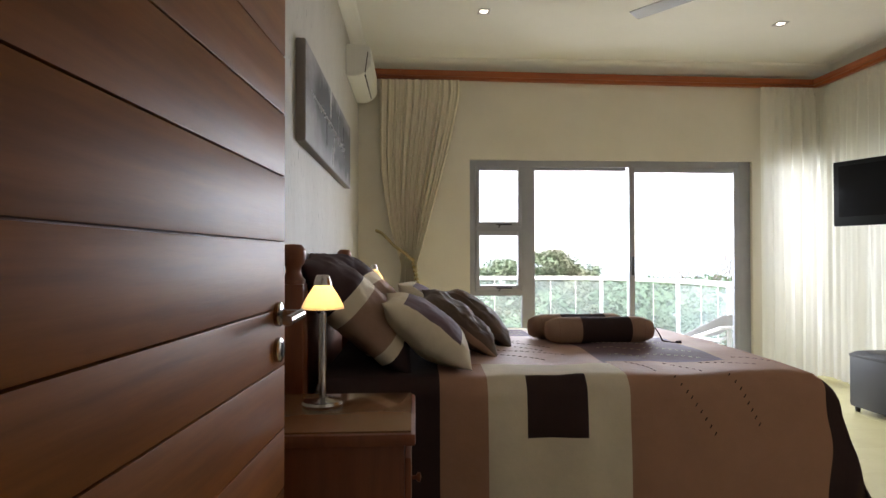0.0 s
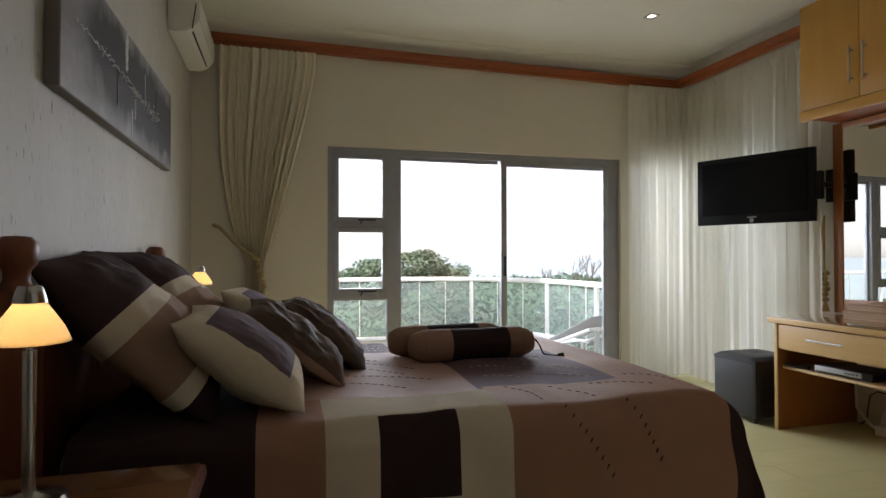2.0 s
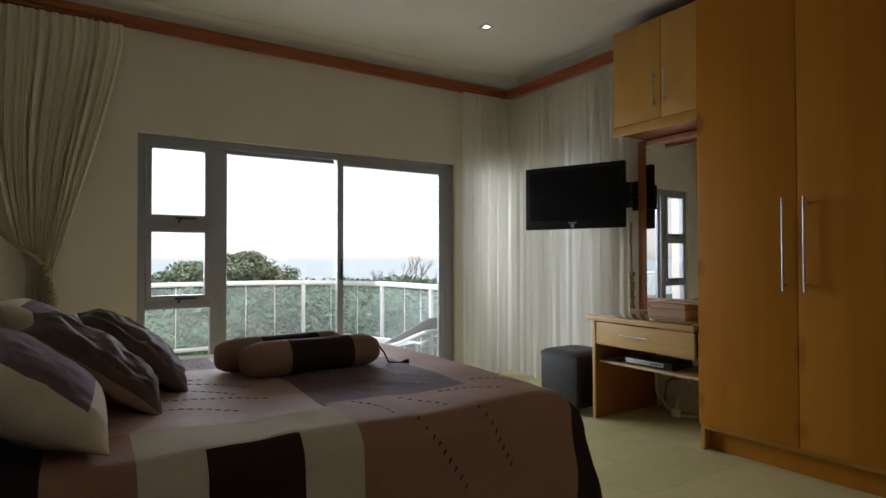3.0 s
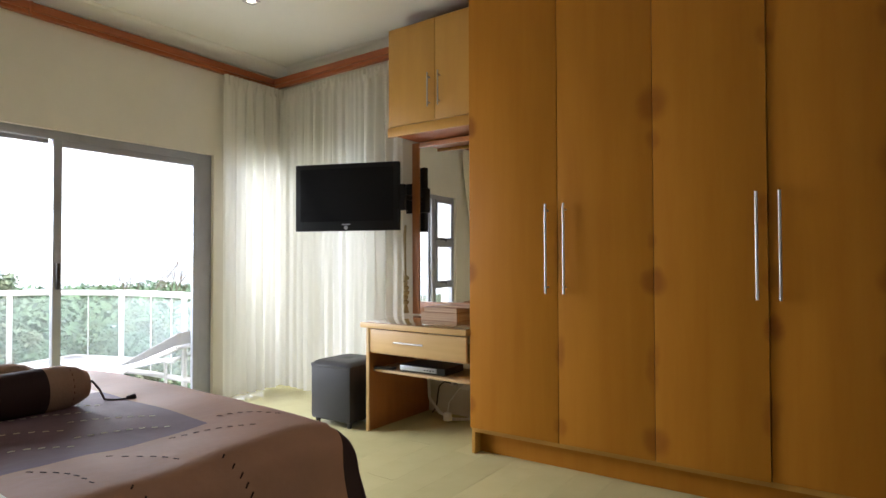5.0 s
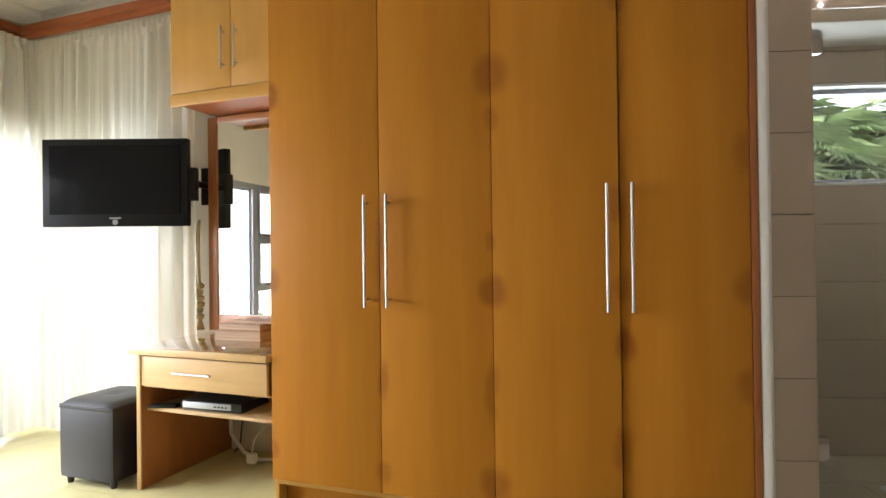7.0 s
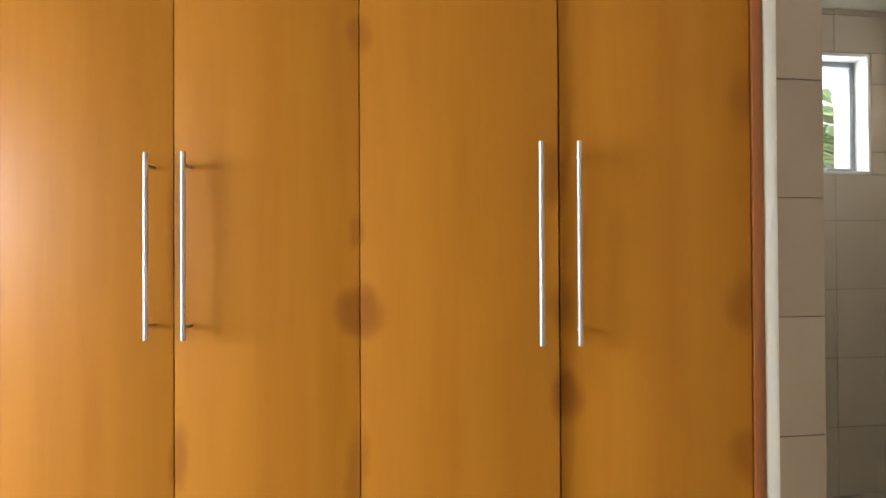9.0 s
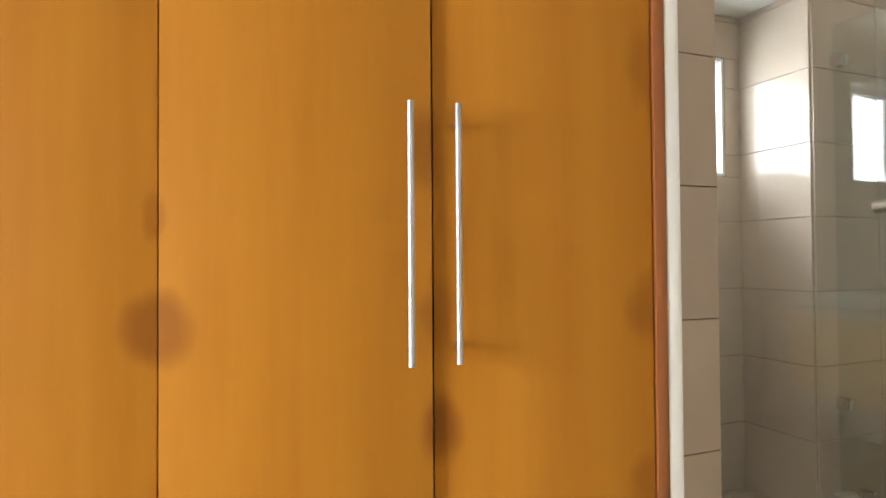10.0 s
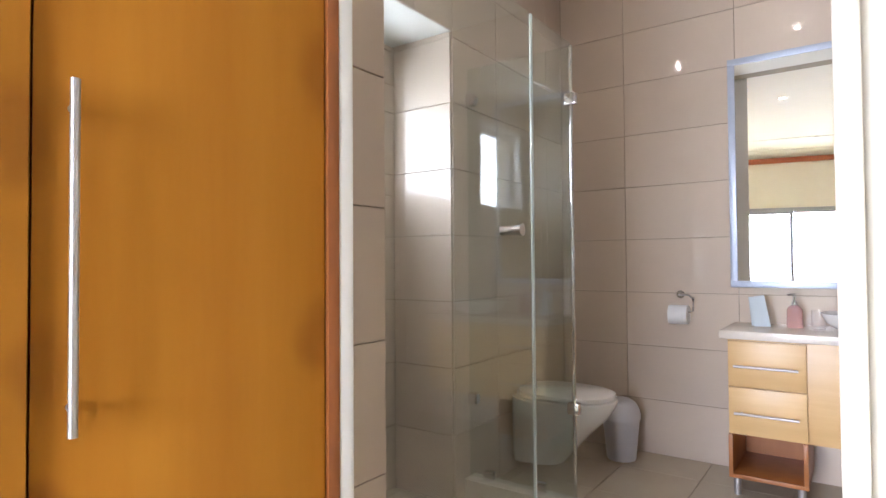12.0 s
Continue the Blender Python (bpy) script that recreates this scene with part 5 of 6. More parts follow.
def bath_window():
    w = thing("window_3", "high narrow aluminium window over the shower", "window", BATH)
    w["kind"] = "structure"
    bm = B()
    x0, x1, a, b = U_E + 0.07, U_E + 0.11, V_N + 0.10, V_P - 0.06
    for y0, y1, z0, z1 in ((a, a + 0.035, 1.56, 2.10), (b - 0.035, b, 1.56, 2.10), (a + 0.035, b - 0.035, 1.56, 1.595), (a + 0.035, b - 0.035, 2.065, 2.10)):
        box(bm, x0, x1, y0, y1, z0, z1, 0.003)
    part("window_frame", bm, M["grey_alu"], w)
    bm = B()
    for y0, y1, z0, z1 in ((a - 0.002, a + 0.012, 1.56, 2.10), (b - 0.012, b + 0.002, 1.56, 2.10), (a + 0.012, b - 0.012, 1.556, 1.572), (a + 0.012, b - 0.012, 2.088, 2.104)):
        box(bm, U_E - 0.006, x0, y0, y1, z0, z1, 0.002)
    part("reveal_lining", bm, M["white_paint"], w, "white painted reveal")
    bm = B()
    box(bm, x0 + 0.018, x0 + 0.022, a + 0.035, b - 0.035, 1.595, 2.065)
    pane(bm, w)


bath_window()
window_light("sky_light_shower", BATH @ Vector((U_E + 0.235, -0.52, 1.83)), BATH @ Vector((-0.5, -0.52, 1.70)), 1.6, 0.66, 5.2)


def shower_screen():
    s = thing("shower_screen", "clear frameless glass shower screen with chrome clamps", "shower screen", BATH)
    z0, z1 = BF + 0.095, 2.15
    for a, b in (((U_N - 0.004, -1.45), (0.085, -1.45)), ((0.07, -1.44), (0.07, -1.066))):
        bm = B()
        box(bm, min(a[0], b[0]) - (0.004 if a[0] == b[0] else 0), max(a[0], b[0]) + (0.004 if a[0] == b[0] else 0), min(a[1], b[1]) - (0.004 if a[1] == b[1] else 0),
            max(a[1], b[1]) + (0.004 if a[1] == b[1] else 0), z0, z1)
        g = part("glass_panel", bm, M["shower_glass"], s, "", False)
    bm = B()
    rod(bm, (0.070, -1.062, z0), (0.070, -1.062, z1), 0.006)
    part("seal", bm, M["seal"], s, "pale edge seal")
    bm = B()
    rod(bm, (0.078, -1.452, z0), (0.078, -1.452, z1), 0.008)
    part("corner_seal", bm, M["chrome"], s, "bright corner strip")
    for x, y, z in ((U_N - 0.03, -1.45, 2.0), (U_N - 0.03, -1.45, 0.58), (0.078, -1.45, 1.92), (0.078, -1.45, 0.60), (0.50, -1.45, BF + 0.11), (0.24, -1.45, BF + 0.11)):
        bm = B()
        if z == 2.0:
            rod(bm, (x, y + 0.02, z), (x, y - 0.02, z), 0.03, sides=20)
        else:
            box(bm, x - 0.025, x + 0.025, y - 0.018, y + 0.018, z - 0.025, z + 0.025, 0.005)
        part("clamp", bm, M["chrome"], s)
    d = thing("shower_door", "clear glass shower door hinged on the tiled wall", "shower door", BATH)
    bm = B()
    box(bm, 0.066, 0.074, -1.058, V_P - 0.012, z0, z1)
    part("glass_panel", bm, M["shower_glass"], d, "", False)
    bm = B()
    for a, b in ((0.074, 0.030), (0.066, 0.11)):
        rod(bm, (a, -0.905, 1.335), (b, -0.905, 1.335), 0.016, 0.021, 18)
    part("knob", bm, M["chrome"], d, "chrome door knob")
    for z in (0.45, 2.02):
        bm = B()
        box(bm, 0.052, 0.088, V_P - 0.075, V_P + 0.0, z - 0.045, z + 0.045, 0.004)
        part("hinge", bm, M["chrome"], d)


M["seal"] = material("seal", (0.62, 0.70, 0.68), 0.3, spread=0.05)
shower_screen()


def toilet():
    t = thing("toilet", "white wall-hung toilet with closed lid", "toilet", BATH @ pose(U_N - 0.002, -1.93, BF, 0, 0, 180))
    bm = B()

    def ring(z, back, length, half, n=28):
        pts = []
        for k in range(n):
            a = 2 * math.pi * k / n
            c, s = math.cos(a), math.sin(a)
            x = length / 2 * (1 + (abs(c) ** 0.75) * (1 if c > 0 else -1))
            pts.append(bm.verts.new((back + x, half * (abs(s) ** 0.85) * (1 if s > 0 else -1), z)))
        return pts

    rings = [ring(z, 0.0, L, w) for z, L, w in ((0.06, 0.20, 0.10), (0.075, 0.28, 0.125), (0.15, 0.34, 0.145), (0.24, 0.42, 0.165), (0.32, 0.50, 0.18), (0.385, 0.54, 0.185), (0.40, 0.54, 0.183))]
    for a, b in zip(rings, rings[1:]):
        for k in range(28):
            bm.faces.new((a[k], a[(k + 1) % 28], b[(k + 1) % 28], b[k]))
    bm.faces.new(rings[0][::-1]), bm.faces.new(rings[-1])
    part("bowl", bm, M["ceramic"], t)
    for name, z0, z1, lo, wd in (("seat", 0.402, 0.42, 0.50, 0.187), ("lid", 0.422, 0.448, 0.49, 0.184)):
        bm = B()
        a = ring(z0, 0.045, lo, wd)
        b = ring(z1 - 0.008, 0.04, lo + 0.004, wd + 0.002)
        c = ring(z1, 0.055, lo - 0.03, wd - 0.018)
        for p, q in ((a, b), (b, c)):
            for k in range(28):
                bm.faces.new((p[k], p[(k + 1) % 28], q[(k + 1) % 28], q[k]))
        bm.faces.new(a[::-1]), bm.faces.new(c)
        part(name, bm, M["ceramic"], t)
    for s in (-0.06, 0.06):
        bm = B()
        rod(bm, (0.03, s - 0.02, 0.415), (0.03, s + 0.02, 0.415), 0.012)
        part("hinge", bm, M["chrome"], t)


toilet()


def waste_bin():
    p = BATH @ Vector((0.185, -2.36, BF))
    b = thing("waste_bin", "small silver-grey bin with a domed swing lid", "bin", pose(*p))
    bm = B()
    lathe(bm, [(0.075, 0), (0.08, 0.01), (0.10, 0.22), (0.103, 0.235)], 28)
    part("body", bm, M["bin_grey"], b)
    bm = B()
    lathe(bm, [(0.106, 0.225), (0.106, 0.25), (0.10, 0.28), (0.08, 0.315), (0.045, 0.335), (0.0, 0.34)], 28)
    part("lid", bm, M["bin_grey"], b, "domed swing lid")


M["bin_grey"] = material("bin_grey", (0.62, 0.62, 0.66), 0.3, 0.35, spread=0.06)
waste_bin()


def roll_holder():
    h = thing("toilet_roll_holder", "chrome holder with a white toilet roll", "toilet roll holder", BATH @ pose(-0.10, V_S, 1.035))
    bm = B()
    rod(bm, (0.0, 0, 0), (0.0, 0.012, 0), 0.022, sides=18)
    tube(bm, [(0, 0.01, 0), (0, 0.05, 0), (-0.05, 0.055, 0), (-0.075, 0.055, -0.02), (-0.075, 0.055, -0.085), (-0.06, 0.055, -0.095), (0.06, 0.055, -0.095)], 0.006)
    part("bracket", bm, M["chrome"], h)
    bm = B()
    lathe(bm, [(0.02, -0.05), (0.052, -0.05), (0.053, -0.045), (0.053, 0.045), (0.052, 0.05), (0.02, 0.05)], 28, Matrix.Translation((0.0, 0.055, -0.11)) @ pose(0, 0, 0, 0, 90, 0))
    part("paper_roll", bm, M["paper"], h, "white toilet paper roll")


roll_holder()


def bath_mirror():
    x0, x1, z0, z1 = -0.95, -0.36, 1.08, 2.30
    m = thing("bathroom_mirror", "tall wall mirror in a wide grey-blue frame", "mirror", BATH @ pose(0, V_S + 0.004, 0))
    bm = B()
    f = 0.035
    for a in ((x0, x1, z0, z0 + f), (x0, x1, z1 - f, z1), (x0, x0 + f, z0 + f, z1 - f), (x1 - f, x1, z0 + f, z1 - f)):
        box(bm, a[0], a[1], 0.010, 0.025, a[2], a[3], 0.003)
    part("mirror_frame", bm, M["blue_frame"], m)
    bm = B()
    box(bm, x0 + 0.02, x1 - 0.02, 0.012, 0.020, z0 + 0.02, z1 - 0.02)
    part("mirror_glass", bm, M["mirror"], m, "clear mirror", False)


M["blue_frame"] = material("blue_grey_frame", (0.40, 0.45, 0.55), 0.35, 0.3, spread=0.06)
bath_mirror()


def vanity():
    v = thing("vanity_unit", "maple vanity unit with drawers on steel legs under a stone top", "vanity", BATH @ pose(0, V_S, BF))
    x0, x1, d = -1.25, -0.40, 0.42
    bm = B()
    box(bm, x0, x1 + 0.03, 0.004, d + 0.03, 0.735, 0.775, 0.008)
    top = part("stone_top", bm, M["stone_top"], v, "cream stone top")
    bm = B()
    box(bm, x0 + 0.02, x1 - 0.0, 0.01, d - 0.02, 0.285, 0.735, 0.003)
    part("body", bm, M["maple"], v)
    for z0, z1 in ((0.515, 0.725), (0.295, 0.508)):
        bm = B()
        box(bm, x1 - 0.32, x1 - 0.004, d - 0.02, d, z0, z1, 0.004)
        dr = part("drawer", bm, M["maple"], v)
        bm = B()
        z = z0 + 0.45 * (z1 - z0)
        rod(bm, (x1 - 0.29, d + 0.025, z), (x1 - 0.03, d + 0.025, z), 0.006)
        for x in (x1 - 0.26, x1 - 0.06):
            rod(bm, (x, d, z), (x, d + 0.025, z), 0.005)
        part("handle", bm, M["steel"], dr, "steel bar handle")
    bm = B()
    box(bm, x1 - 0.32, x1, 0.02, d, 0.085, 0.103, 0.002)
    box(bm, x1 - 0.018, x1, 0.02, d, 0.103, 0.285, 0.002)
    box(bm, x1 - 0.32, x1 - 0.302, 0.02, d, 0.103, 0.285, 0.002)
    box(bm, x1 - 0.302, x1 - 0.018, 0.02, 0.03, 0.103, 0.285)
    part("open_shelf", bm, M["red_maple"], v, "open reddish compartment")
    for x in (x1 - 0.03, x1 - 0.29, x0 + 0.05):
        for y in (0.05, d - 0.04):
            bm = B()
            rod(bm, (x, y, 0.0), (x, y, 0.085 if x > x0 + 0.1 else 0.285), 0.016)
            part("leg", bm, M["steel"], v)
    z = BF + 0.775
    c = thing("card", "small pale folded card standing on the stone top", "card", BATH @ pose(-0.505, V_S + 0.14, z + 0.004, -12, 9, 24))
    bm = B()
    box(bm, -0.036, 0.036, 0, 0.003, 0, 0.15)
    box(bm, -0.036, 0.036, 0.0, 0.003, 0, 0.15, m=pose(0, 0.045, 0, 16, 0, 0))
    part("sheet", bm, M["card"], c, "", False)
    s = thing("soap_bottle", "pink liquid soap bottle with a chrome pump", "bottle", BATH @ pose(-0.66, V_S + 0.16, z))
    bm = B()
    lathe(bm, [(0.034, 0), (0.036, 0.008), (0.034, 0.09), (0.02, 0.105), (0.013, 0.11)], 24)
    part("bottle", bm, M["pink"], s)
    bm = B()
    lathe(bm, [(0.014, 0.11), (0.014, 0.125), (0.006, 0.127), (0.006, 0.16), (0.01, 0.165)], 16)
    rod(bm, (0, 0, 0.162), (0.03, 0.02, 0.158), 0.005)
    part("pump", bm, M["chrome"], s)
    g = thing("tumbler", "clear glass tumbler on the stone top", "tumbler", BATH @ pose(-0.76, V_S + 0.2, z))
    bm = B()
    lathe(bm, [(0.03, 0.0), (0.033, 0.09), (0.031, 0.09), (0.028, 0.006), (0.0, 0.006)], 24)
    part("glass", bm, M["glass"], g)
    k = thing("basin_tap", "chrome basin mixer tap", "tap", BATH @ pose(-0.92, V_S + 0.10, z))
    bm = B()
    rod(bm, (0, 0, 0), (0, 0, 0.11), 0.02)
    rod(bm, (0, 0, 0.09), (0, 0.13, 0.10), 0.013)
    rod(bm, (0, 0, 0.11), (0, -0.03, 0.16), 0.007)
    part("body", bm, M["chrome"], k)
    n = thing("basin", "white oval basin set on the stone top", "basin", BATH @ pose(-0.95, V_S + 0.25, z))
    bm = B()
    lathe(bm, [(0.10, 0.0), (0.16, 0.04), (0.185, 0.085), (0.178, 0.085), (0.15, 0.045), (0.0, 0.015)], 32)
    part("bowl", bm, M["ceramic"], n)


vanity()


def shower_fittings():
    d = thing("floor_drain", "round steel shower drain", "drain", BATH @ pose(0.50, -0.75, BF))
    bm = B()
    lathe(bm, [(0.0, 0.003), (0.05, 0.003), (0.055, 0.0)], 24)
    part("grate", bm, M["steel"], d)


shower_fittings()
downlight_spots = [(-0.6, -1.2), (0.3, -0.8)]
for u, v in downlight_spots:
    p = BATH @ Vector((u, v, BTOP))
    downlight(p.x, p.y, BTOP)
    lamp_light("downlight_glow", (p.x, p.y, BTOP - 0.03), 0.6, (1.0, 0.90, 0.76), 0.014)


# ---------------------------------------------------------------- balcony
def rail_point(s):
    """The balcony's edge, s from 0 to 1: straight along the house, then round a wide corner back to the wall."""
    d = s * 10.3
    if d < 5.4:
        return Vector((-3.2 + d, 8.65, 0))
    if d < 8.4:
        a = (d - 5.4) / 3.0 * math.pi / 2
        return Vector((2.2 + 1.58 * math.sin(a), 6.75 + 1.9 * math.cos(a), 0))
    return Vector((3.78 + 0.04 * (d - 8.4), 6.75 - 0.9 * (d - 8.4) / 1.9, 0))


bm = B()
edge = [rail_point(i / 60) for i in range(61)]
rim = [Vector((-3.3, NORTH + 0.25, 0))] + [p + (p - Vector((0, 4.0, 0))).normalized() * 0.12 for p in edge] + [Vector((4.1, NORTH + 0.25, 0))]
upper, lower = ([bm.verts.new((p.x, max(p.y, NORTH + 0.25), z)) for p in rim] for z in (-0.05, -0.25))
bm.faces.new(upper), bm.faces.new(lower[::-1])
for i in range(len(rim)):
    bm.faces.new((upper[i], lower[i], lower[(i + 1) % len(rim)], upper[(i + 1) % len(rim)]))
structure("balcony_slab", bm, M["slab"], "pale tiled balcony floor with a rounded corner", "balcony")


def balustrade():
    b = thing("balustrade", "white tubular balcony railing with glass panels and slim posts", "railing")
    n = 72
    pts = [rail_point(i / n) for i in range(n + 1)]
    bm = B()
    tube(bm, [p + Vector((0, 0, 0.85)) for p in pts], 0.032, 10)
    part("top_rail", bm, M["white_paint"], b)
    bm = B()
    tube(bm, [p + Vector((0, 0, 0.06)) for p in pts], 0.026, 10)
    part("bottom_rail", bm, M["white_paint"], b)
    for k in range(8):
        p = rail_point((k + 0.06) / 8.1)
        bm = B()
        rod(bm, p + Vector((0, 0, -0.05)), p + Vector((0, 0, 0.85)), 0.026)
        part("post", bm, M["white_paint"], b)
        for j in range(3):
            q, r = rail_point((k + 0.06 + j / 3 + 0.012) / 8.1), rail_point((k + 0.06 + (j + 1) / 3 - 0.012) / 8.1)
            bm = B()
            sheet(bm, 1, 1, lambda u, v: q + (r - q) * u + Vector((0, 0, 0.10 + 0.70 * v)))
            g = part("glass_panel", bm, M["milky_glass"], b, "", False)
            g.modifiers.new("thickness", "SOLIDIFY").thickness = 0.008
            if j:
                bm = B()
                c = rail_point((k + 0.06 + j / 3) / 8.1)
                rod(bm, c + Vector((0, 0, 0.08)), c + Vector((0, 0, 0.83)), 0.006, sides=8)
                part("glass_edge", bm, M["white_paint"], b)


balustrade()


def sun_lounger():
    s = thing("sun_lounger", "white sun lounger with a raised back on the balcony", "sun lounger", pose(3.40, 6.88, -0.05, 0, 0, -72))
    bm = B()
    for y in (-0.3, 0.3):
        rod(bm, (-0.9, y, 0.26), (0.35, y, 0.26), 0.018)
        rod(bm, (0.3, y, 0.26), (0.92, y, 0.50), 0.018)
    rod(bm, (0.92, -0.3, 0.50), (0.92, 0.3, 0.50), 0.018)
    rod(bm, (-0.9, -0.3, 0.26), (-0.9, 0.3, 0.26), 0.018)
    part("frame", bm, M["white_paint"], s)
    for x in (-0.75, 0.25):
        for y in (-0.3, 0.3):
            bm = B()
            rod(bm, (x, y, 0.0), (x, y, 0.26), 0.016)
            part("leg", bm, M["white_paint"], s)
    bm = B()
    box(bm, -0.88, 0.26, -0.28, 0.28, 0.255, 0.265)
    part("seat", bm, M["sling"], s, "pale sling seat")
    bm = B()
    box(bm, 0.0, 0.70, -0.28, 0.28, -0.004, 0.004, m=pose(0.30, 0, 0.322, 0, -25.8, 0))
    part("backrest", bm, M["sling"], s)


M["sling"] = material("sling_cloth", (0.42, 0.42, 0.42), 0.7, spread=0.1)
sun_lounger()


# ---------------------------------------------------------------- outdoors
bm = B()
bmesh.ops.create_grid(bm, x_segments=60, y_segments=60, size=400, matrix=Matrix.Translation((0, 0, -6.0)))
for v in bm.verts:
    v.co.z += -0.02 * max(0, v.co.y - 20) - 1.0 * max(0, min(1, (v.co.y - 15) / 40)) + 0.4 * noise.noise((v.co.x * 0.05, v.co.y * 0.05, 0))
structure("ground", bm, M["ground"], "scrubby green ground sloping away below the balcony", "ground", "all")


bm = B()
bmesh.ops.create_grid(bm, x_segments=8, y_segments=8, size=3000, matrix=Matrix.Translation((0, 3060, -8.4)))
structure("water", bm, M["sea"], "pale grey-blue sea under the haze", "water")


def tree(x, y, base, height, spread, leaves, seed, mat, label, flat=0.45, trunk=0.25, gaps=0.25):
    rng = random.Random(seed)
    t = thing("tree", label, "tree", pose(x, y, base), "trees beyond the balcony")
    bm = B()
    tips = []

    def limb(a, way, length, r, depth):
        b = a + way * length
        rod(bm, a, b, r, r * 0.62, 7, False)
        if depth == 0:
            tips.append(b)
            return
        for _ in range(3 if depth > 1 else 2):
            w = (way + Vector((rng.uniform(-1, 1), rng.uniform(-1, 1), rng.uniform(-0.15, 0.6))) * (0.8 if leaves else 0.5)).normalized()
            limb(b, w, length * (rng.uniform(0.6, 0.85) if leaves else rng.uniform(0.42, 0.62)), r * 0.6, depth - 1)

    limb(Vector((0, 0, 0)), Vector((rng.uniform(-0.1, 0.1), 0, 1)).normalized(), height * (0.44 if not leaves else 0.30), trunk, 3 if leaves else 5)
    part("trunk", bm, M["bark"], t)
    if not leaves:
        return
    verts, faces = [], []
    clumps = []
    for k in range(46):
        a, q = rng.uniform(0, 6.28), math.sqrt(rng.random())
        c = Vector((math.cos(a) * q * spread, math.sin(a) * q * spread, height * (1 - flat * 0.5) + height * flat * (0.5 * math.sqrt(max(0, 1 - q * q)) * rng.uniform(0.5, 1) - rng.uniform(0, 0.45) * (1 - 0.3 * q))))
        clumps.append((c, rng.uniform(0.16, 0.32) * spread))
    for k in range(leaves):
        c, r = rng.choice(clumps)
        d = Vector((rng.gauss(0, 1), rng.gauss(0, 1), rng.gauss(0, 0.7)))
        d = d.normalized() * r * rng.uniform(0.55, 1.0)
        d.z *= 0.55 if flat < 0.5 else 0.9
        p = c + d
        s = rng.uniform(0.045, 0.10) * (1 + 0.01 * y)
        e = Euler((rng.uniform(-0.9, 0.9), rng.uniform(-0.9, 0.9), rng.uniform(0, 6.28))).to_matrix()
        i = len(verts)
        for px, py in ((-0.5, 0), (0, -0.28), (0.5, 0), (0, 0.28)):
            verts.append(p + e @ Vector((px * s * 2, py * s * 2, 0.12 * s * (abs(px) * 2))))
        faces += [(i, i + 1, i + 2), (i, i + 2, i + 3)]
    me = bpy.data.meshes.new("crown")
    me.from_pydata([tuple(v) for v in verts], [], faces)
    me.materials.append(mat)
    ob = new("crown", me)
    ob.parent = t


tree(6.3, 29, -6.6, 8.0, 3.0, 22000, 1, M["leaf_dark"], "broad umbrella-shaped dark green tree", 0.30)
rng = random.Random(77)
for k in range(44):
    x, y = -6 + 32 * k / 43 + rng.uniform(-0.8, 0.8), rng.uniform(16, 27)
    hgt = 4.5 + rng.uniform(0, 1.0) + 0.07 * (y - 16)
    tree(x, y, -6.3, hgt, 1.9, 6000, 100 + k, M["leaf"] if k % 3 else M["leaf_dark"], "dense green coastal bush", 0.8, 0.12)


def far_woods():
    """A low canopy that fills the slope behind the bushes."""
    rng = random.Random(8)
    verts, faces = [], []
    for k in range(70000):
        x, y = rng.uniform(-25, 70), rng.uniform(25, 60)
        z = -1.05 + 0.9 * noise.noise((x * 0.23, y * 0.23, 3)) + 0.45 * noise.noise((x * 0.7, y * 0.7, 9)) + 0.12 - 2.4 * rng.random() ** 1.6 - 0.01 * (y - 27)
        s = rng.uniform(0.14, 0.28)
        e = Euler((rng.uniform(-1.2, 1.2), rng.uniform(-0.9, 0.9), rng.uniform(0, 6.28))).to_matrix()
        i = len(verts)
        verts += [tuple(Vector((x, y, z)) + e @ Vector((px * s, py * s, 0))) for px, py in ((-1, 0), (0, -0.6), (1, 0), (0, 0.6))]
        faces += [(i, i + 1, i + 2), (i, i + 2, i + 3)]
    me = bpy.data.meshes.new("far_woods")
    me.from_pydata(verts, [], faces)
    me.materials.append(M["leaf"])
    tagged(new("far_woods", me), "hazy green woods covering the slope", "woods", kind="stuff")


far_woods()
tree(14.2, 29, -6.5, 8.1, 1.2, 0, 55, M["leaf"], "bare leafless tree with thin twigs", 0.5, 0.075)
tree(15.8, 29.5, -6.5, 8.3, 1.2, 0, 56, M["leaf"], "bare leafless tree with thin twigs", 0.5, 0.075)


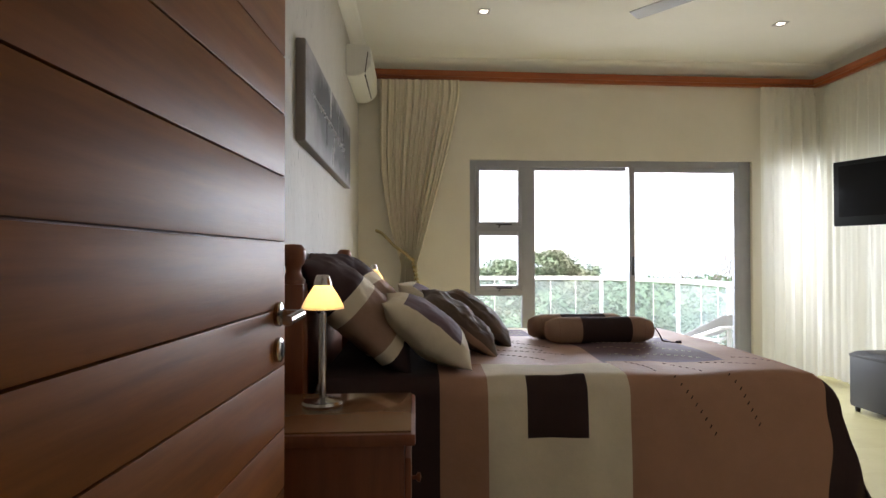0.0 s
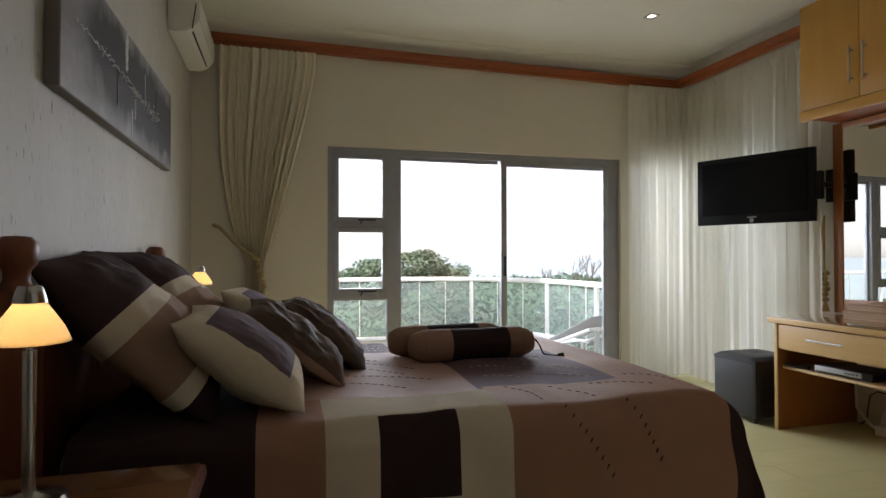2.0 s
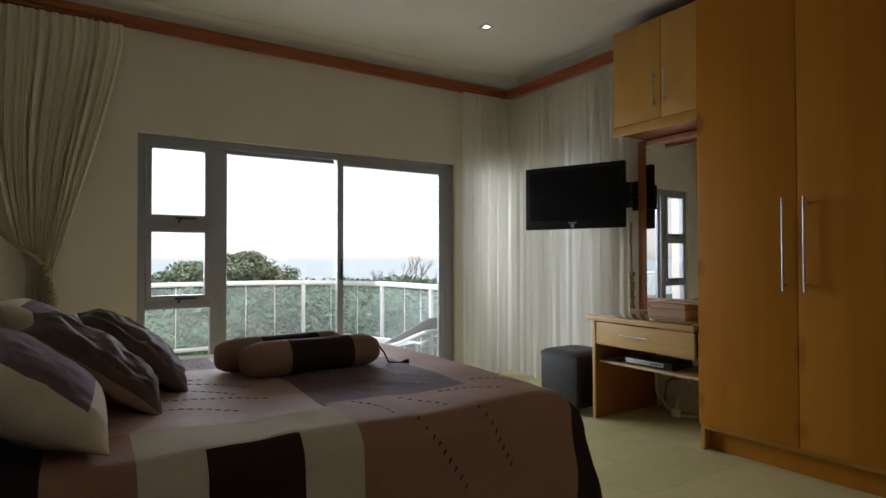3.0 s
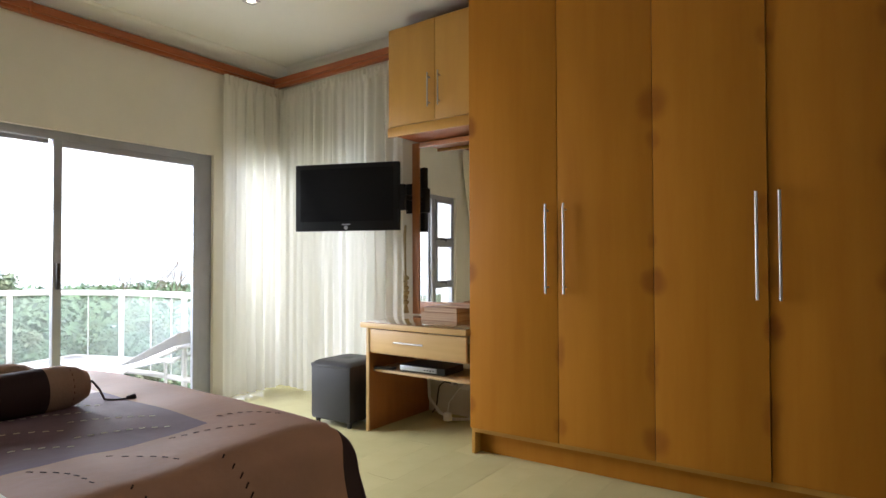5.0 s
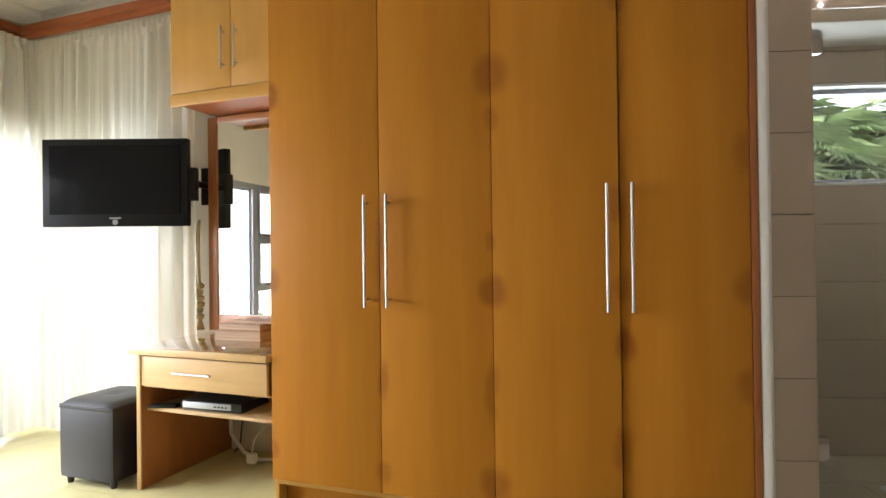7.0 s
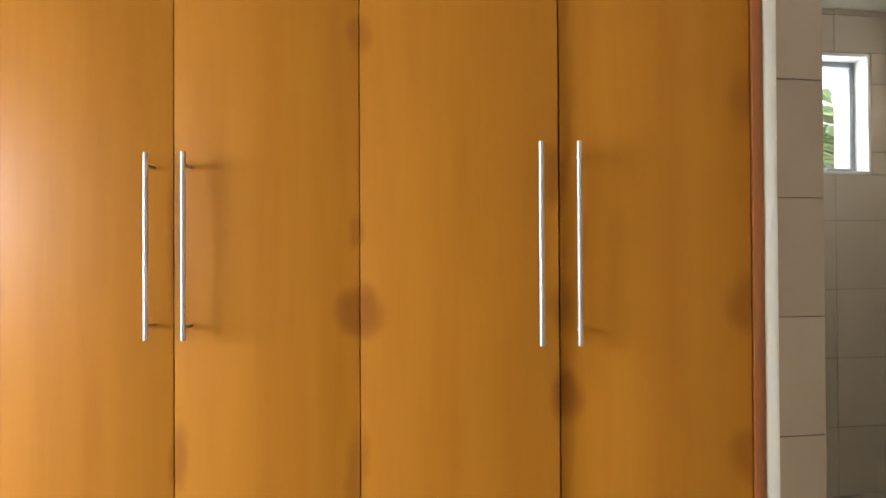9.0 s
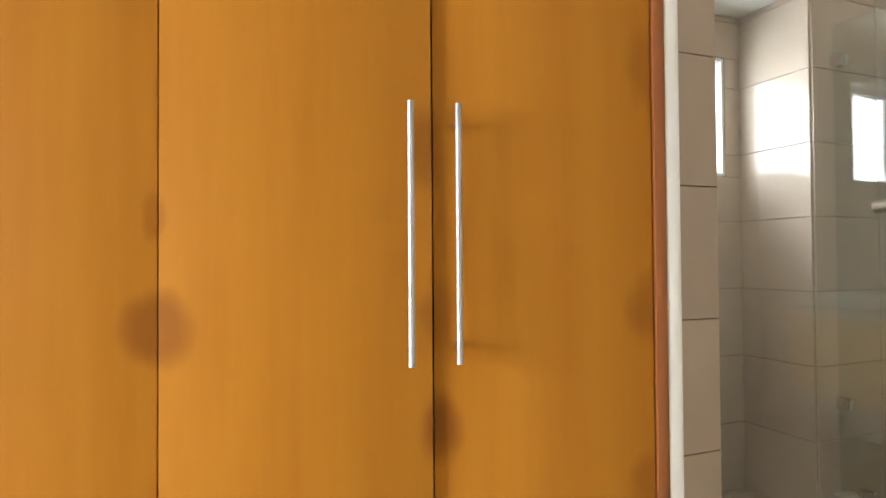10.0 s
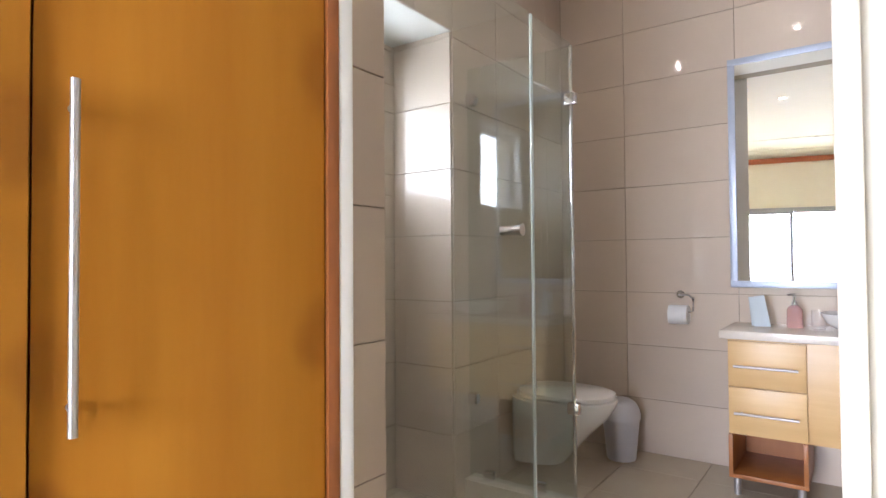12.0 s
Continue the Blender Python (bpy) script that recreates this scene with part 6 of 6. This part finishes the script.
def palm(x, y, z, seed):
    rng = random.Random(seed)
    t = thing("palm", "green palm with long arching fronds outside the shower window", "palm", pose(x, y, z), "palms outside the shower")
    bm = B()
    rod(bm, (0, 0, -8), (0, 0, 0.1), 0.12, 0.09, 10)
    part("trunk", bm, M["bark"], t)
    for k in range(20):
        a, up = 2 * math.pi * k / 20 + rng.uniform(-0.2, 0.2), rng.uniform(0.2, 1.1)
        verts, faces = [], []
        out = Vector((math.cos(a), math.sin(a), 0))
        across = Vector((-out.y, out.x, 0))
        L = rng.uniform(0.65, 1.05)
        for i in range(26):
            q = i / 25
            p = out * (L * q) + Vector((0, 0, up * L * q - 0.75 * L * q * q))
            for s in (-1, 1):
                ln = 0.36 * math.sin(math.pi * min(1, 0.15 + 0.85 * q)) + 0.04
                tip = p + across * s * ln + out * 0.16 + Vector((0, 0, -0.12 * rng.uniform(0.3, 1.2)))
                j = len(verts)
                wd = out * 0.014
                mid = (p + tip) / 2 + Vector((0, 0, 0.03))
                verts += [p - wd, p + wd, mid + wd * 1.3, tip, mid - wd * 1.3]
                faces.append((j, j + 1, j + 2, j + 3, j + 4))
        me = bpy.data.meshes.new("frond")
        me.from_pydata([tuple(v) for v in verts], [], faces)
        me.materials.append(M["dry_palm"] if up < 0.45 else M["palm"])
        ob = new("frond", me)
        ob.parent = t


for k, (u, v, z) in enumerate(((2.2, -1.0, 1.50), (2.5, -1.6, 1.75), (2.4, -0.75, 1.75), (2.9, -1.2, 2.1), (3.3, -2.2, 2.2), (2.8, -2.6, 1.9))):
    p = BATH @ Vector((u, v, z))
    palm(p.x, p.y, p.z, 30 + k)

# ---------------------------------------------------------------- many small pieces: planks and tiles
rng = random.Random(5)
cut_planks = {}


def plank_of(length):
    """A plank cut to length: whole centimetres share one mesh."""
    key = round(length, 2)
    if key not in cut_planks:
        bm = bmesh.new()
        box(bm, 0, key - 0.0006, 0, 0.1908, -0.02, 0.0, 0.0005)
        me = bpy.data.meshes.new("plank")
        bm.to_mesh(me)
        bm.free()
        me.materials.append(M["floor"])
        cut_planks[key] = me
    return cut_planks[key]


y = SOUTH - 0.15 - 0.1915 * 10
while y < NORTH + 0.03:
    low, high = (-0.99, 1.89) if y < SOUTH - 0.2 else (WEST - 0.12, EAST + 0.12)
    x = low - rng.uniform(0, 1.2)
    while x < high - 0.03:
        x0, x1 = max(x, low), min(x + 1.3815, high)
        if x1 - x0 > 0.03:
            ob = new("plank", plank_of(x1 - x0))
            ob.location = (x0, y, 0)
            ob.parent = floor
        x += 1.3815
    y += 0.1915


def tile_wall(parent, origin, along, up, length, height, tw, th, off, out, depth=0.008, first=0.0, holes=()):
    """Lays tiles on a wall that starts at origin and runs along for length metres."""
    joint = 0.003
    meshes = {}
    origin, along, up, out = Vector(origin), Vector(along), Vector(up), Vector(out)
    z = first
    while z < height - 0.01:
        z1 = min(z + th, height)
        z0 = max(z, 0)
        s = -off
        while s < length - 0.005:
            s0, s1 = max(0, s), min(length, s + tw)
            if s1 - s0 > 0.02 and not any(s0 < h[1] - 0.01 and s1 > h[0] + 0.01 and z0 < h[3] - 0.01 and z1 > h[2] + 0.01 for h in holes):
                size = (round(s1 - s0 - joint, 3), round(z1 - z0 - joint, 3))
                if size not in meshes:
                    bm = bmesh.new()
                    a, b = size[0] / 2, size[1] / 2
                    low = [bm.verts.new(along * px + up * pz - out * 0.004) for px, pz in ((-a, -b), (a, -b), (a, b), (-a, b))]
                    mid = [bm.verts.new(along * px + up * pz + out * (depth - 0.0012)) for px, pz in ((-a, -b), (a, -b), (a, b), (-a, b))]
                    e = 0.0012
                    top = [bm.verts.new(along * px + up * pz + out * depth) for px, pz in ((-a + e, -b + e), (a - e, -b + e), (a - e, b - e), (-a + e, b - e))]
                    for p, q in ((low, mid), (mid, top)):
                        for k in range(4):
                            bm.faces.new((p[k], p[(k + 1) % 4], q[(k + 1) % 4], q[k]))
                    bm.faces.new(top)
                    bmesh.ops.recalc_face_normals(bm, faces=bm.faces)
                    me = bpy.data.meshes.new("tile")
                    bm.to_mesh(me)
                    bm.free()
                    me.materials.append(M["tile"] if up.z else M["tile_floor"])
                    meshes[size] = me
                ob = new("tile", meshes[size])
                ob.location = origin + along * ((s0 + s1) / 2) + up * ((z0 + z1) / 2)
                ob.parent = parent
            s += tw
        z += th


TH, Z0 = 0.308, -0.19
tile_wall(wall_part, (0, 0.016, 0), (0, -1, 0), (0, 0, 1), 0.145 + 0.016, 2.7, 0.30, TH, 0.0, (-1, 0, 0), first=Z0 - 0.0)
tile_wall(wall_part, (0.0, V_P, 0), (1, 0, 0), (0, 0, 1), U_E, BTOP, 0.60, TH, 0.0, (0, -1, 0), first=Z0)
b = V_P - (V_N + 0.10)
L = V_P - V_N
for z_lo, z_hi, s_lo, s_hi in ((0, 1.555, 0, L), (2.105, 2.30, 0, L), (1.555, 2.105, b + 0.003, L)):
    tile_wall(wall_shower, (U_E, V_P - s_lo, z_lo), (0, -1, 0), (0, 0, 1), s_hi - s_lo, z_hi - z_lo, 0.60, TH, 0.3, (-1, 0, 0), first=-((z_lo - Z0) % TH))
tile_wall(soffit_shower, (U_N, V_P, 2.30), (0, -1, 0), (0, 0, 1), L, BTOP - 2.30, 0.60, TH, 0.3, (-1, 0, 0), first=-((2.30 - Z0) % TH))
tile_wall(wall_nib, (U_N, V_N, 0), (1, 0, 0), (0, 0, 1), U_E - U_N - 0.009, BTOP, 0.60, TH, 0.0, (0, 1, 0), first=Z0)
tile_wall(wall_nib, (U_N, V_N, 0), (0, -1, 0), (0, 0, 1), V_N - V_S - 0.009, BTOP, 0.60, TH, 0.2, (-1, 0, 0), first=Z0)
tile_wall(wall_bath, (U_N - 0.009, V_S, 0), (-1, 0, 0), (0, 0, 1), U_N - U_W, BTOP, 0.60, TH, 0.2, (0, 1, 0), first=Z0)
tile_wall(floor_bath, (U_W, V_S + 0.01, BF - 0.008), (1, 0, 0), (0, 1, 0), U_N - U_W - 0.01, V_P - V_S - 0.01, 0.40, 0.40, 0.1, (0, 0, 1), first=-0.1)
tile_wall(floor_bath, (U_N + 0.001, V_N + 0.01, BF - 0.008), (1, 0, 0), (0, 1, 0), U_E - U_N - 0.012, V_P - V_N - 0.02, 0.40, 0.40, 0.1, (0, 0, 1), first=-0.1)
